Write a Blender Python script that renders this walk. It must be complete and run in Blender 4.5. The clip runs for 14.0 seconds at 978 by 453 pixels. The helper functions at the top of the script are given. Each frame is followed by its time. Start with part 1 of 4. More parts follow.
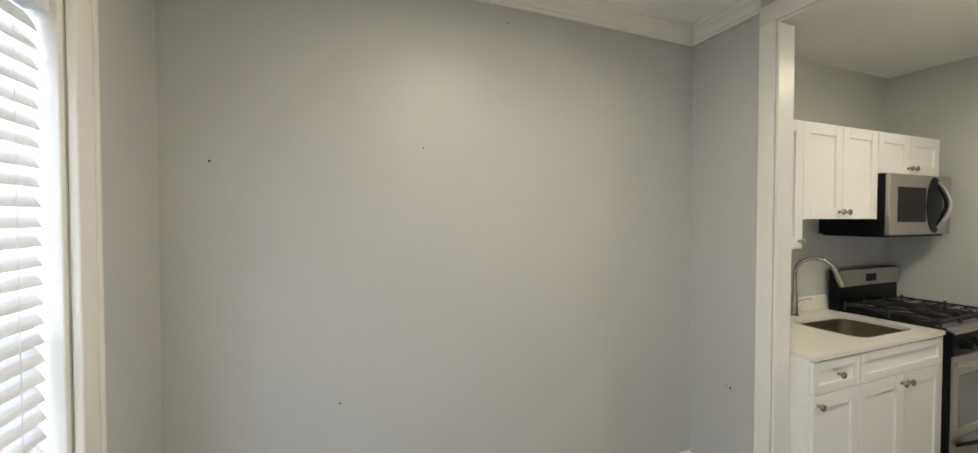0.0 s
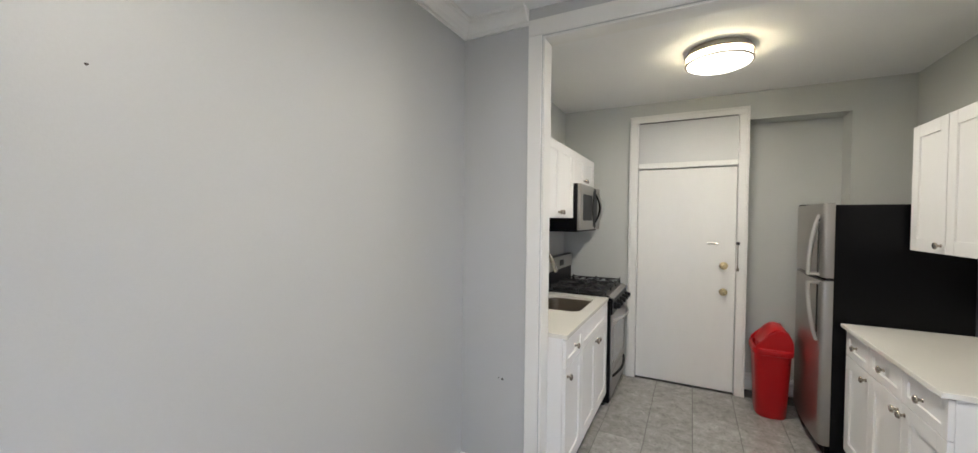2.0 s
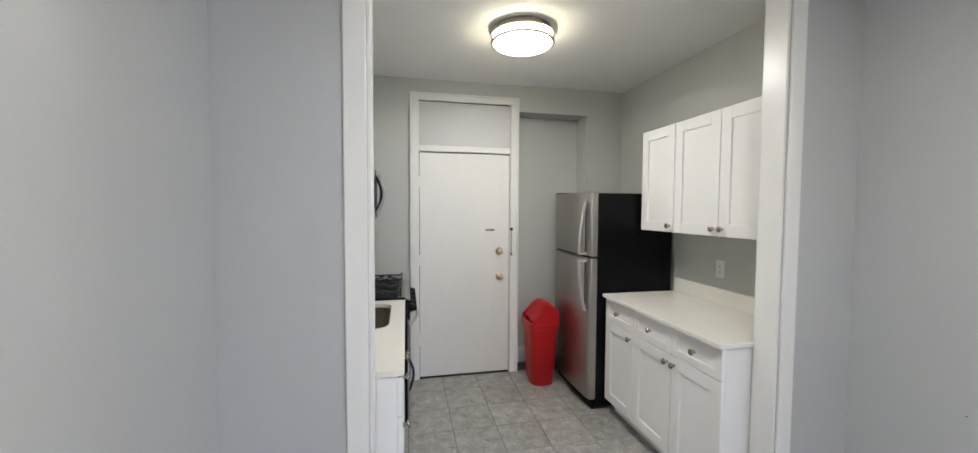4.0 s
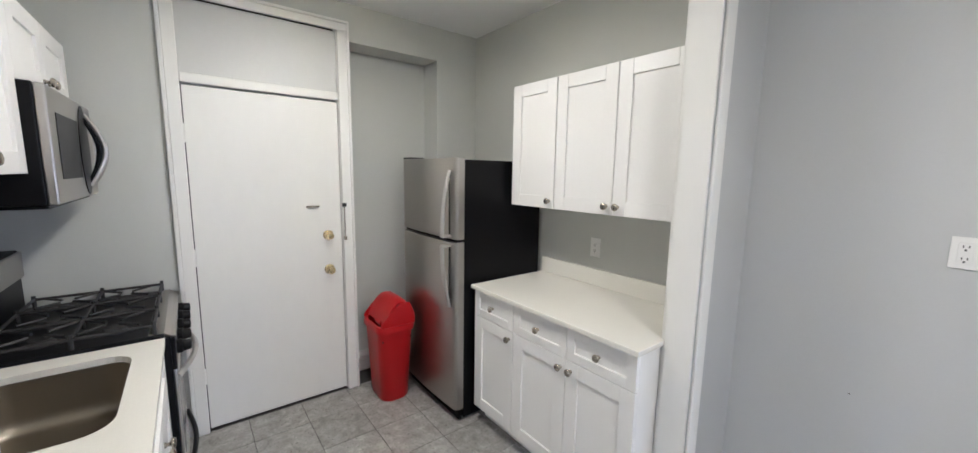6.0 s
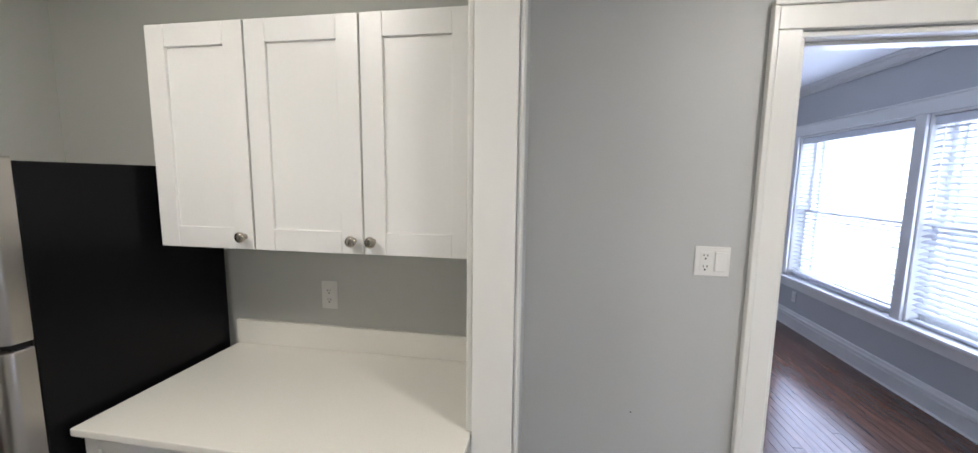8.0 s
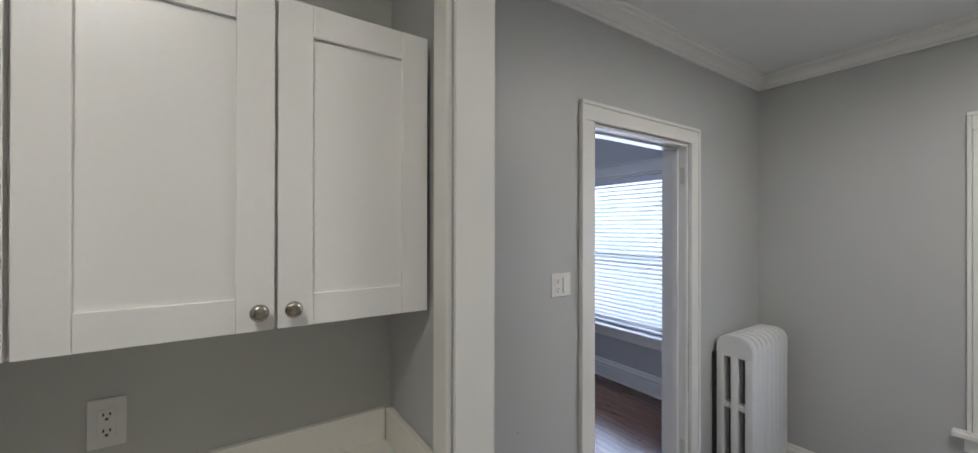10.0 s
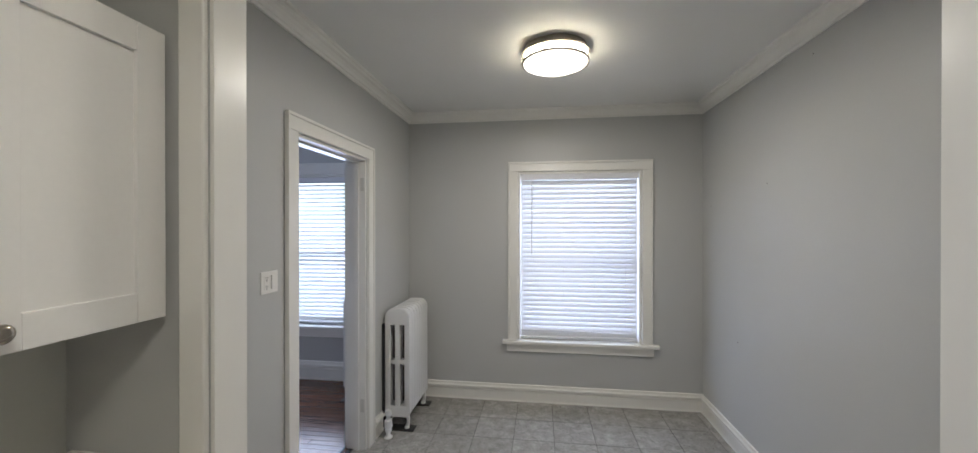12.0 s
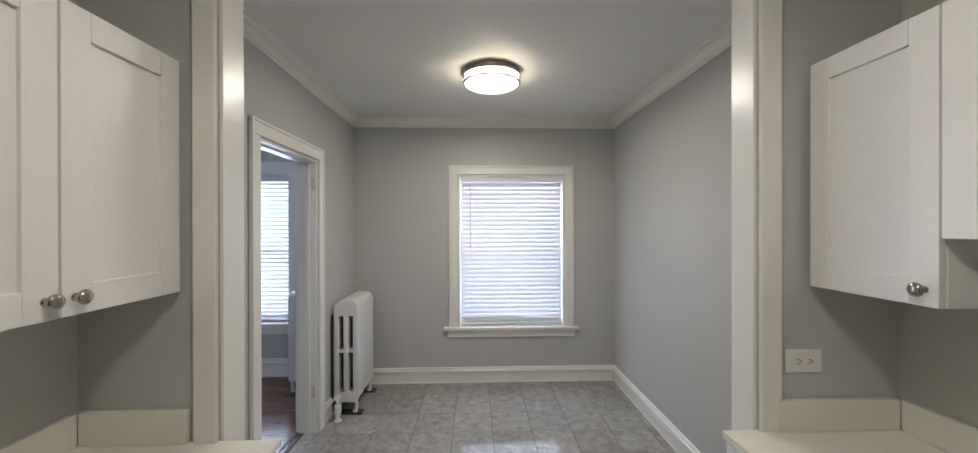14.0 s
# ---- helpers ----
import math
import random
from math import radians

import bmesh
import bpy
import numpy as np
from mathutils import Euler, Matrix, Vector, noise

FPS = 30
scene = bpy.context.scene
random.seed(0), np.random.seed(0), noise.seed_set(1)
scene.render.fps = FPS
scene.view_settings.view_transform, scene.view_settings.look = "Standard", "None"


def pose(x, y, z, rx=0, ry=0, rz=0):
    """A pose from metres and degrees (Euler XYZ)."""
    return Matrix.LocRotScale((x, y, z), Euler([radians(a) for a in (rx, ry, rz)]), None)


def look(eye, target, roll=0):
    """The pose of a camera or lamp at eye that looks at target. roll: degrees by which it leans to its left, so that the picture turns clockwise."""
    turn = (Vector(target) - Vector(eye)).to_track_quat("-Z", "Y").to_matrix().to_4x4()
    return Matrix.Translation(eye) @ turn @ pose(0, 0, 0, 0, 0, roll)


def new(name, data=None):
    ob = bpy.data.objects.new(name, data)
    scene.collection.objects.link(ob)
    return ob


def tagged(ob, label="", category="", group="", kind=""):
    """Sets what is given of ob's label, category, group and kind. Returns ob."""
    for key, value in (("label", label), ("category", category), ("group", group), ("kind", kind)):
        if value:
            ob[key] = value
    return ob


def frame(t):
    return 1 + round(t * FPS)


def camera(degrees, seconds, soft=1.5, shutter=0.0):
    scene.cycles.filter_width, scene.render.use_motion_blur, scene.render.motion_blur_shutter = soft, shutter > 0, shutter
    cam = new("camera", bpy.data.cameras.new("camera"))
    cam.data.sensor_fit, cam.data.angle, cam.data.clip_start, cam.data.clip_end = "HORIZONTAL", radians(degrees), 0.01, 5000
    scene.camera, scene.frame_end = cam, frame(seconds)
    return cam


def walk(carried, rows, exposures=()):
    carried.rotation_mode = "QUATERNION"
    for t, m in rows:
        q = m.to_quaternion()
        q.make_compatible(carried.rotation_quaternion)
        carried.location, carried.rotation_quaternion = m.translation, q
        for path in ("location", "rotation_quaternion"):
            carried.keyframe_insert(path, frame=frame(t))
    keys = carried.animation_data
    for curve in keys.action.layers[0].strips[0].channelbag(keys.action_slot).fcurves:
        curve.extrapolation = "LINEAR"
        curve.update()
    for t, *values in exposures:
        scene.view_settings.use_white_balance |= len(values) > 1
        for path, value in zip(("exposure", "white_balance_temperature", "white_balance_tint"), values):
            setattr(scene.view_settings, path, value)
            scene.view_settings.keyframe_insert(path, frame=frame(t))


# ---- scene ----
cam = camera(102.8, 14.0)
PATH = [
    (0, (0.369, -1.972, 1.558), (-1.496, -1.25, 1.517), 0.0),
    (0.5, (0.271, -1.983, 1.55), (-1.455, -0.973, 1.519), -0.0),
    (1, (0.124, -1.988, 1.57), (-1.38, -0.67, 1.518), 0.3),
    (1.5, (-0.037, -1.975, 1.559), (-1.269, -0.401, 1.52), 0.3),
    (2, (-0.182, -1.971, 1.542), (-1.104, -0.196, 1.502), 0.6),
    (2.5, (-0.41, -1.853, 1.545), (-0.938, 0.076, 1.503), 0.6),
    (3, (-0.611, -1.742, 1.528), (-0.755, 0.253, 1.486), 0.8),
    (3.2, (-0.692, -1.69, 1.524), (-0.686, 0.31, 1.483), 0.7),
    (5.5, (-0.797, -0.809, 1.577), (0.142, 0.934, 1.298), 0.7),
    (6, (-0.667, -0.648, 1.581), (0.548, 0.918, 1.307), 0.9),
    (6.5, (-0.503, -0.517, 1.574), (0.976, 0.804, 1.316), 0.9),
    (7, (-0.386, -0.386, 1.59), (1.308, 0.643, 1.324), 0.8),
    (7.5, (-0.287, -0.225, 1.581), (1.578, 0.454, 1.333), 0.8),
    (8, (-0.16, -0.093, 1.62), (1.801, 0.226, 1.383), 0.7),
    (8.2, (-0.127, -0.053, 1.605), (1.858, 0.112, 1.415), 0.5),
    (10.3, (0.038, 0.655, 1.601), (1.555, -0.632, 1.617), -0.1),
    (10.5, (0.05, 0.698, 1.597), (1.47, -0.709, 1.618), -0.3),
    (11, (0.044, 0.815, 1.614), (1.152, -0.85, 1.617), 0.2),
    (11.5, (0.017, 0.9, 1.612), (0.711, -0.976, 1.612), 0.1),
    (12, (0.014, 1.015, 1.616), (0.278, -0.968, 1.609), 0.0),
    (12.5, (0.057, 1.135, 1.594), (0.028, -0.865, 1.596), -0.3),
    (13, (0.075, 1.233, 1.588), (0.471, -0.727, 1.594), -0.0),
    (13.5, (0.045, 1.349, 1.588), (0.266, -0.638, 1.584), 0.1),
    (14, (0.042, 1.387, 1.588), (-0.026, -0.612, 1.583), -0.1),
]
EXPOSURES = [(0.0, 0.38, 6220, 8), (0.5, 0.60, 6085, 9), (1.0, 0.60, 5950, 12), (3.0, 0.54, 5470, 13), (5.5, 0.80, 5390, 14.8), (7.0, 0.76, 5270, 14.8), (7.5, 0.76, 5310, 15), (8.2, 0.40, 5530, 15), (10.5, -0.15, 5440, 13.5), (12.0, -0.08, 5660, 12.8), (14.0, -0.02, 5760, 13.5)]
walk(cam, [(t, look(*r)) for t, *r in PATH], EXPOSURES)

# ---- world and lights ----
world = bpy.data.worlds.new("sky")
scene.world = world
world.use_nodes = True
_w = world.node_tree
_sky = _w.nodes.new("ShaderNodeTexSky")
_sky.sky_type, _sky.sun_disc = "NISHITA", False
_sky.sun_elevation, _sky.sun_rotation = radians(62), radians(20)
_w.links.new(_sky.outputs[0], _w.nodes["Background"].inputs[0])
_w.nodes["Background"].inputs[1].default_value = 0.12
FILL_LIVING, LAMP_KITCHEN, LAMP_DINING = 20.0, 11.6, 19.0
SKY_DINING, SKY_LIVING = 28.0, 18.0


def lamp_area(name, at, rot, sx, sy, watts, color):
    d = bpy.data.lights.new(name, "AREA")
    d.shape, d.size, d.size_y, d.energy, d.color = "RECTANGLE", sx, sy, watts, color
    ob = new(name, d)
    ob.matrix_basis = pose(*at, *rot)
    return ob


sun_data = bpy.data.lights.new("sun", "SUN")
sun_data.energy, sun_data.angle, sun_data.color = 2.5, radians(0.5), (1, 0.95, 0.88)
sun = new("sun", sun_data)
sun.matrix_basis = look((0, 0, 30), (-6, -14, 0))
DAYLIGHT = (0.76, 0.82, 1.0)

# ---- materials ----


def material(name, color=(0.8, 0.8, 0.8), rough=0.5, metal=0.0):
    m = bpy.data.materials.new(name)
    m.use_nodes = True
    b = m.node_tree.nodes["Principled BSDF"]
    b.inputs["Base Color"].default_value = (*color, 1)
    b.inputs["Roughness"].default_value = rough
    b.inputs["Metallic"].default_value = metal
    return m, m.node_tree, b


def add(nt, kind, **values):
    n = nt.nodes.new(kind)
    for k, v in values.items():
        n.inputs[k.replace("_", " ")].default_value = v
    return n


def surface(name, color, rough, metal=0.0, blotch=0.05, grain=60.0, bump=0.0006, stretch=(1, 1, 1), rough_var=0.08, large=2.5, fine=0.02):
    """A painted or plain surface: large blotches and fine grain in colour, uneven gloss, fine relief."""
    m, nt, b = material(name, color, rough, metal)
    L = nt.links.new
    tc = nt.nodes.new("ShaderNodeTexCoord")
    mp = nt.nodes.new("ShaderNodeMapping")
    mp.inputs["Scale"].default_value = stretch
    L(tc.outputs["Object"], mp.inputs["Vector"])
    n1 = add(nt, "ShaderNodeTexNoise", Scale=large, Detail=5.0)
    n2 = add(nt, "ShaderNodeTexNoise", Scale=grain, Detail=3.0)
    L(mp.outputs[0], n1.inputs["Vector"])
    L(mp.outputs[0], n2.inputs["Vector"])
    mr = nt.nodes.new("ShaderNodeMapRange")
    mr.inputs["To Min"].default_value, mr.inputs["To Max"].default_value = 1 - blotch, 1 + blotch
    L(n1.outputs["Fac"], mr.inputs["Value"])
    mr2 = nt.nodes.new("ShaderNodeMapRange")
    mr2.inputs["To Min"].default_value, mr2.inputs["To Max"].default_value = 1 - fine, 1 + fine
    L(n2.outputs["Fac"], mr2.inputs["Value"])
    mu = nt.nodes.new("ShaderNodeMath")
    mu.operation = "MULTIPLY"
    L(mr.outputs[0], mu.inputs[0])
    L(mr2.outputs[0], mu.inputs[1])
    sc = nt.nodes.new("ShaderNodeVectorMath")
    sc.operation = "SCALE"
    sc.inputs[0].default_value = color
    L(mu.outputs[0], sc.inputs["Scale"])
    L(sc.outputs[0], b.inputs["Base Color"])
    r = nt.nodes.new("ShaderNodeMapRange")
    r.inputs["To Min"].default_value, r.inputs["To Max"].default_value = max(rough - rough_var, 0.02), rough + rough_var
    L(n1.outputs["Fac"], r.inputs["Value"])
    L(r.outputs[0], b.inputs["Roughness"])
    if bump:
        bp = nt.nodes.new("ShaderNodeBump")
        bp.inputs["Distance"].default_value = bump
        bp.inputs["Strength"].default_value = 0.6
        L(n2.outputs["Fac"], bp.inputs["Height"])
        L(bp.outputs[0], b.inputs["Normal"])
    return m


WALL = surface("wall_paint_grey", (0.50, 0.505, 0.50), 0.45, blotch=0.03, grain=140, bump=0.0005, rough_var=0.05)
# paler, yellow-green WALL: the kitchen lamp's cast is put into this colour
WALL_K = surface("kitchen_wall_lamp_tint", (0.54, 0.545, 0.508), 0.45, blotch=0.03, grain=140, bump=0.0005)
CEIL = surface("ceiling_paint", (0.83, 0.83, 0.81), 0.6, blotch=0.03, grain=90, bump=0.0006)
TRIM = surface("trim_gloss_white", (0.80, 0.79, 0.75), 0.3, blotch=0.03, grain=24, bump=0.0002, stretch=(1, 1, 0.35), rough_var=0.02)
CAB = surface("cabinet_white", (0.82, 0.81, 0.78), 0.33, blotch=0.015, grain=80, bump=0.0002)
COUNTER = surface("quartz_white", (0.78, 0.76, 0.69), 0.22, blotch=0.03, grain=230, bump=0.0, fine=0.05)
STEEL = surface("stainless_steel", (0.42, 0.40, 0.37), 0.32, 1.0, blotch=0.03, grain=90, bump=0.0, stretch=(1, 1, 1), large=1.5, rough_var=0.02)
HANDLE = surface("handle_steel", (0.60, 0.58, 0.55), 0.33, 1.0, blotch=0.02, grain=90, bump=0.0, rough_var=0.02)
NICKEL = surface("brushed_nickel", (0.42, 0.38, 0.32), 0.24, 1.0, grain=50, bump=0.0)
BRASS = surface("worn_brass", (0.75, 0.62, 0.36), 0.25, 1.0, grain=60, bump=0.0)
def duller(m, level):
    m.node_tree.nodes["Principled BSDF"].inputs["Specular IOR Level"].default_value = level
    return m


BLACK = surface("black_enamel", (0.006, 0.006, 0.007), 0.33, blotch=0.2, grain=120, bump=0.0003)
BLACKM = surface("black_textured", (0.006, 0.006, 0.007), 0.24, blotch=0.2, grain=300, bump=0.0004)
duller(BLACKM, 0.12)
duller(BLACK, 0.12)

IRON = surface("cast_iron", (0.02, 0.02, 0.021), 0.55, blotch=0.2, grain=150, bump=0.001)
GASKET = surface("dark_gasket", (0.01, 0.01, 0.01), 0.7, bump=0.0)
RED = surface("red_plastic", (0.42, 0.008, 0.010), 0.36, blotch=0.06, grain=150, bump=0.0004)
RAD = surface("radiator_paint", (0.72, 0.72, 0.71), 0.35, blotch=0.05, grain=45, bump=0.0012)
OVENGLASS = surface("oven_glass_grey", (0.16, 0.16, 0.16), 0.12, bump=0.0)
duller(RED, 0.3)
PLASTIC = surface("switch_plastic", (0.78, 0.77, 0.74), 0.35, bump=0.0, blotch=0.01)
SLOT = surface("slot_dark", (0.03, 0.03, 0.03), 0.6, bump=0.0)
OLDPLATE = surface("black_floor_plate", (0.02, 0.02, 0.02), 0.5, bump=0.001)
GASHOSE = surface("grey_hose", (0.05, 0.05, 0.055), 0.4, bump=0.0)
SINKM = surface("sink_steel", (0.30, 0.265, 0.215), 0.40, 1.0, grain=70, bump=0.0002, stretch=(1, 6, 1))
BRICKW = surface("neighbour_wall", (0.55, 0.55, 0.52), 0.8, blotch=0.15, grain=8)
GROUND = surface("yard_ground", (0.10, 0.13, 0.07), 0.9, blotch=0.3, grain=3)


def slat_material():
    m = surface("blind_slat", (0.80, 0.81, 0.84), 0.4, blotch=0.02, grain=60, bump=0.0002)
    nt = m.node_tree
    b = nt.nodes["Principled BSDF"]
    tr = nt.nodes.new("ShaderNodeBsdfTranslucent")
    tr.inputs[0].default_value = (0.8, 0.83, 0.9, 1)
    mx = nt.nodes.new("ShaderNodeMixShader")
    mx.inputs[0].default_value = 0.06
    nt.links.new(b.outputs[0], mx.inputs[1])
    nt.links.new(tr.outputs[0], mx.inputs[2])
    nt.links.new(mx.outputs[0], nt.nodes["Material Output"].inputs[0])
    return m


SLAT = slat_material()


def glass_material():
    m, nt, b = material("window_glass", (1, 1, 1), 0.0)
    tr = nt.nodes.new("ShaderNodeBsdfTransparent")
    gl = nt.nodes.new("ShaderNodeBsdfGlossy")
    gl.inputs["Roughness"].default_value = 0.02
    mx = nt.nodes.new("ShaderNodeMixShader")
    mx.inputs[0].default_value = 0.06
    nt.links.new(tr.outputs[0], mx.inputs[1])
    nt.links.new(gl.outputs[0], mx.inputs[2])
    nt.links.new(mx.outputs[0], nt.nodes["Material Output"].inputs[0])
    nt.nodes.remove(b)
    return m


GLASS = glass_material()


def glow(name, color, strength):
    m, nt, b = material(name, color, 0.4)
    b.inputs["Emission Color"].default_value = (*color, 1)
    b.inputs["Emission Strength"].default_value = strength
    return m


DIFF_K = glow("lamp_diffuser_kitchen", (1.0, 0.88, 0.68), 4.0)
DIFF_SIDE = glow("lamp_diffuser_side", (1.0, 0.84, 0.50), 16.0)
DIFF_SIDE_D = glow("lamp_diffuser_side_dining", (1.0, 0.86, 0.58), 18.0)
BAND = surface("lamp_nickel", (0.42, 0.38, 0.32), 0.35, 1.0, blotch=0.03, grain=60, bump=0.0)
DIFF_D = glow("lamp_diffuser_dining", (1.0, 0.88, 0.68), 4.0)


def tile_material():
    """Grey marbled vinyl tile, waxed: cloudy patches, flecks, scuffs; each tile a little different."""
    m, nt, b = material("floor_tile_grey")
    L = nt.links.new
    geo = nt.nodes.new("ShaderNodeNewGeometry")
    oi = nt.nodes.new("ShaderNodeObjectInfo")
    off = nt.nodes.new("ShaderNodeVectorMath")
    off.operation = "SCALE"
    cmb = nt.nodes.new("ShaderNodeCombineXYZ")
    L(oi.outputs["Random"], cmb.inputs[0])
    L(oi.outputs["Random"], cmb.inputs[1])
    L(cmb.outputs[0], off.inputs[0])
    off.inputs["Scale"].default_value = 37.0
    ad = nt.nodes.new("ShaderNodeVectorMath")
    L(geo.outputs["Position"], ad.inputs[0])
    L(off.outputs[0], ad.inputs[1])
    n1 = add(nt, "ShaderNodeTexNoise", Scale=13.0, Detail=9.0, Roughness=0.72, Distortion=0.5)
    L(ad.outputs[0], n1.inputs["Vector"])
    n2 = add(nt, "ShaderNodeTexNoise", Scale=48.0, Detail=5.0, Roughness=0.8)
    L(ad.outputs[0], n2.inputs["Vector"])
    mixn = nt.nodes.new("ShaderNodeMath")
    mixn.operation = "MULTIPLY_ADD"
    L(n2.outputs["Fac"], mixn.inputs[0])
    mixn.inputs[1].default_value = 0.44
    L(n1.outputs["Fac"], mixn.inputs[2])
    cr = nt.nodes.new("ShaderNodeValToRGB")
    e = cr.color_ramp.elements
    e[0].position, e[0].color = 0.52, (0.225, 0.217, 0.203, 1)
    e[1].position, e[1].color = 0.95, (0.46, 0.445, 0.415, 1)
    mid = cr.color_ramp.elements.new(0.74)
    mid.color = (0.33, 0.318, 0.298, 1)
    L(mixn.outputs[0], cr.inputs[0])
    hsv = nt.nodes.new("ShaderNodeHueSaturation")
    mr = nt.nodes.new("ShaderNodeMapRange")
    mr.inputs["To Min"].default_value, mr.inputs["To Max"].default_value = 0.90, 1.08
    L(oi.outputs["Random"], mr.inputs["Value"])
    L(mr.outputs[0], hsv.inputs["Value"])
    L(cr.outputs[0], hsv.inputs["Color"])
    fleck = add(nt, "ShaderNodeTexNoise", Scale=75.0, Detail=2.0, Roughness=0.6)
    L(ad.outputs[0], fleck.inputs["Vector"])
    fr = nt.nodes.new("ShaderNodeValToRGB")
    fe = fr.color_ramp.elements
    fe[0].position, fe[0].color = 0.29, (0.35, 0.34, 0.33, 1)
    fe[1].position, fe[1].color = 0.37, (1, 1, 1, 1)
    pale = fr.color_ramp.elements.new(0.66)
    pale.color = (1, 1, 1, 1)
    pale2 = fr.color_ramp.elements.new(0.72)
    pale2.color = (1.45, 1.45, 1.42, 1)
    L(fleck.outputs["Fac"], fr.inputs[0])
    mulc = nt.nodes.new("ShaderNodeVectorMath")
    mulc.operation = "MULTIPLY"
    L(hsv.outputs[0], mulc.inputs[0])
    L(fr.outputs[0], mulc.inputs[1])
    L(mulc.outputs[0], b.inputs["Base Color"])
    n3 = add(nt, "ShaderNodeTexNoise", Scale=4.0, Detail=6.0)
    L(geo.outputs["Position"], n3.inputs["Vector"])
    rr = nt.nodes.new("ShaderNodeMapRange")
    rr.inputs["To Min"].default_value, rr.inputs["To Max"].default_value = 0.01, 0.09
    L(n3.outputs["Fac"], rr.inputs["Value"])
    L(rr.outputs[0], b.inputs["Roughness"])
    bp = nt.nodes.new("ShaderNodeBump")
    bp.inputs["Distance"].default_value, bp.inputs["Strength"].default_value = 0.0008, 0.10
    n4 = add(nt, "ShaderNodeTexNoise", Scale=14.0, Detail=3.0)
    L(ad.outputs[0], n4.inputs["Vector"])
    L(n4.outputs["Fac"], bp.inputs["Height"])
    L(bp.outputs[0], b.inputs["Normal"])
    return m


TILE = tile_material()
JOINT = surface("tile_joint", (0.045, 0.042, 0.04), 0.7, blotch=0.2, grain=30)


def plank_material():
    m, nt, b = material("oak_floor_dark")
    L = nt.links.new
    geo = nt.nodes.new("ShaderNodeNewGeometry")
    oi = nt.nodes.new("ShaderNodeObjectInfo")
    mp = nt.nodes.new("ShaderNodeMapping")
    mp.inputs["Scale"].default_value = (1.2, 14.0, 1.0)
    cmb = nt.nodes.new("ShaderNodeCombineXYZ")
    sc = nt.nodes.new("ShaderNodeMath")
    sc.operation, sc.inputs[1].default_value = "MULTIPLY", 50.0
    L(oi.outputs["Random"], sc.inputs[0])
    L(sc.outputs[0], cmb.inputs[0])
    L(sc.outputs[0], cmb.inputs[1])
    L(geo.outputs["Position"], mp.inputs["Vector"])
    L(cmb.outputs[0], mp.inputs["Location"])
    n1 = add(nt, "ShaderNodeTexNoise", Scale=3.0, Detail=8.0, Roughness=0.6, Distortion=0.6)
    L(mp.outputs[0], n1.inputs["Vector"])
    cr = nt.nodes.new("ShaderNodeValToRGB")
    e = cr.color_ramp.elements
    e[0].position, e[0].color = 0.3, (0.068, 0.033, 0.020, 1)
    e[1].position, e[1].color = 0.75, (0.140, 0.070, 0.042, 1)
    L(n1.outputs["Fac"], cr.inputs[0])
    hsv = nt.nodes.new("ShaderNodeHueSaturation")
    mr = nt.nodes.new("ShaderNodeMapRange")
    mr.inputs["To Min"].default_value, mr.inputs["To Max"].default_value = 0.86, 1.14
    L(oi.outputs["Random"], mr.inputs["Value"])
    L(mr.outputs[0], hsv.inputs["Value"])
    L(cr.outputs[0], hsv.inputs["Color"])
    L(hsv.outputs[0], b.inputs["Base Color"])
    rr = nt.nodes.new("ShaderNodeMapRange")
    rr.inputs["To Min"].default_value, rr.inputs["To Max"].default_value = 0.14, 0.27
    n3 = add(nt, "ShaderNodeTexNoise", Scale=5.0, Detail=6.0)
    L(geo.outputs["Position"], n3.inputs["Vector"])
    L(n3.outputs["Fac"], rr.inputs["Value"])
    L(rr.outputs[0], b.inputs["Roughness"])
    bp = nt.nodes.new("ShaderNodeBump")
    bp.inputs["Distance"].default_value, bp.inputs["Strength"].default_value = 0.001, 0.3
    L(n1.outputs["Fac"], bp.inputs["Height"])
    L(bp.outputs[0], b.inputs["Normal"])
    return m


PLANK = plank_material()

# ---- mesh helpers ----


def mesh_ob(name, bm, mat, parent=None, label="", kind="", smooth=False):
    me = bpy.data.meshes.new(name)
    bm.normal_update()
    bm.to_mesh(me)
    bm.free()
    me.materials.append(mat)
    if smooth:
        me.shade_smooth()
        try:
            me.set_sharp_from_angle(angle=radians(35))
        except AttributeError:
            pass
    ob = new(name, me)
    ob.parent = parent
    return tagged(ob, label, kind=kind)


def part(name, bm, mat, parent, label="", smooth=False, kind=""):
    return mesh_ob(name, bm, mat, parent, label, kind, smooth)


def thing(name, label, category, at=(0, 0, 0), group=""):
    e = new(name)
    e.empty_display_size = 0.1
    e.location = at
    return tagged(e, label, category, group)


def box(x0, x1, y0, y1, z0, z1, bevel=0.0, seg=2, bm=None):
    bm = bm or bmesh.new()
    vs = [bm.verts.new((x, y, z)) for x in (x0, x1) for y in (y0, y1) for z in (z0, z1)]
    fs = [(0, 1, 3, 2), (4, 6, 7, 5), (0, 4, 5, 1), (2, 3, 7, 6), (0, 2, 6, 4), (1, 5, 7, 3)]
    made = [bm.faces.new([vs[i] for i in f]) for f in fs]
    if bevel:
        edges = list({e for f in made for e in f.edges})
        bmesh.ops.bevel(bm, geom=edges, offset=bevel, segments=seg, profile=0.5, affect="EDGES")
    return bm


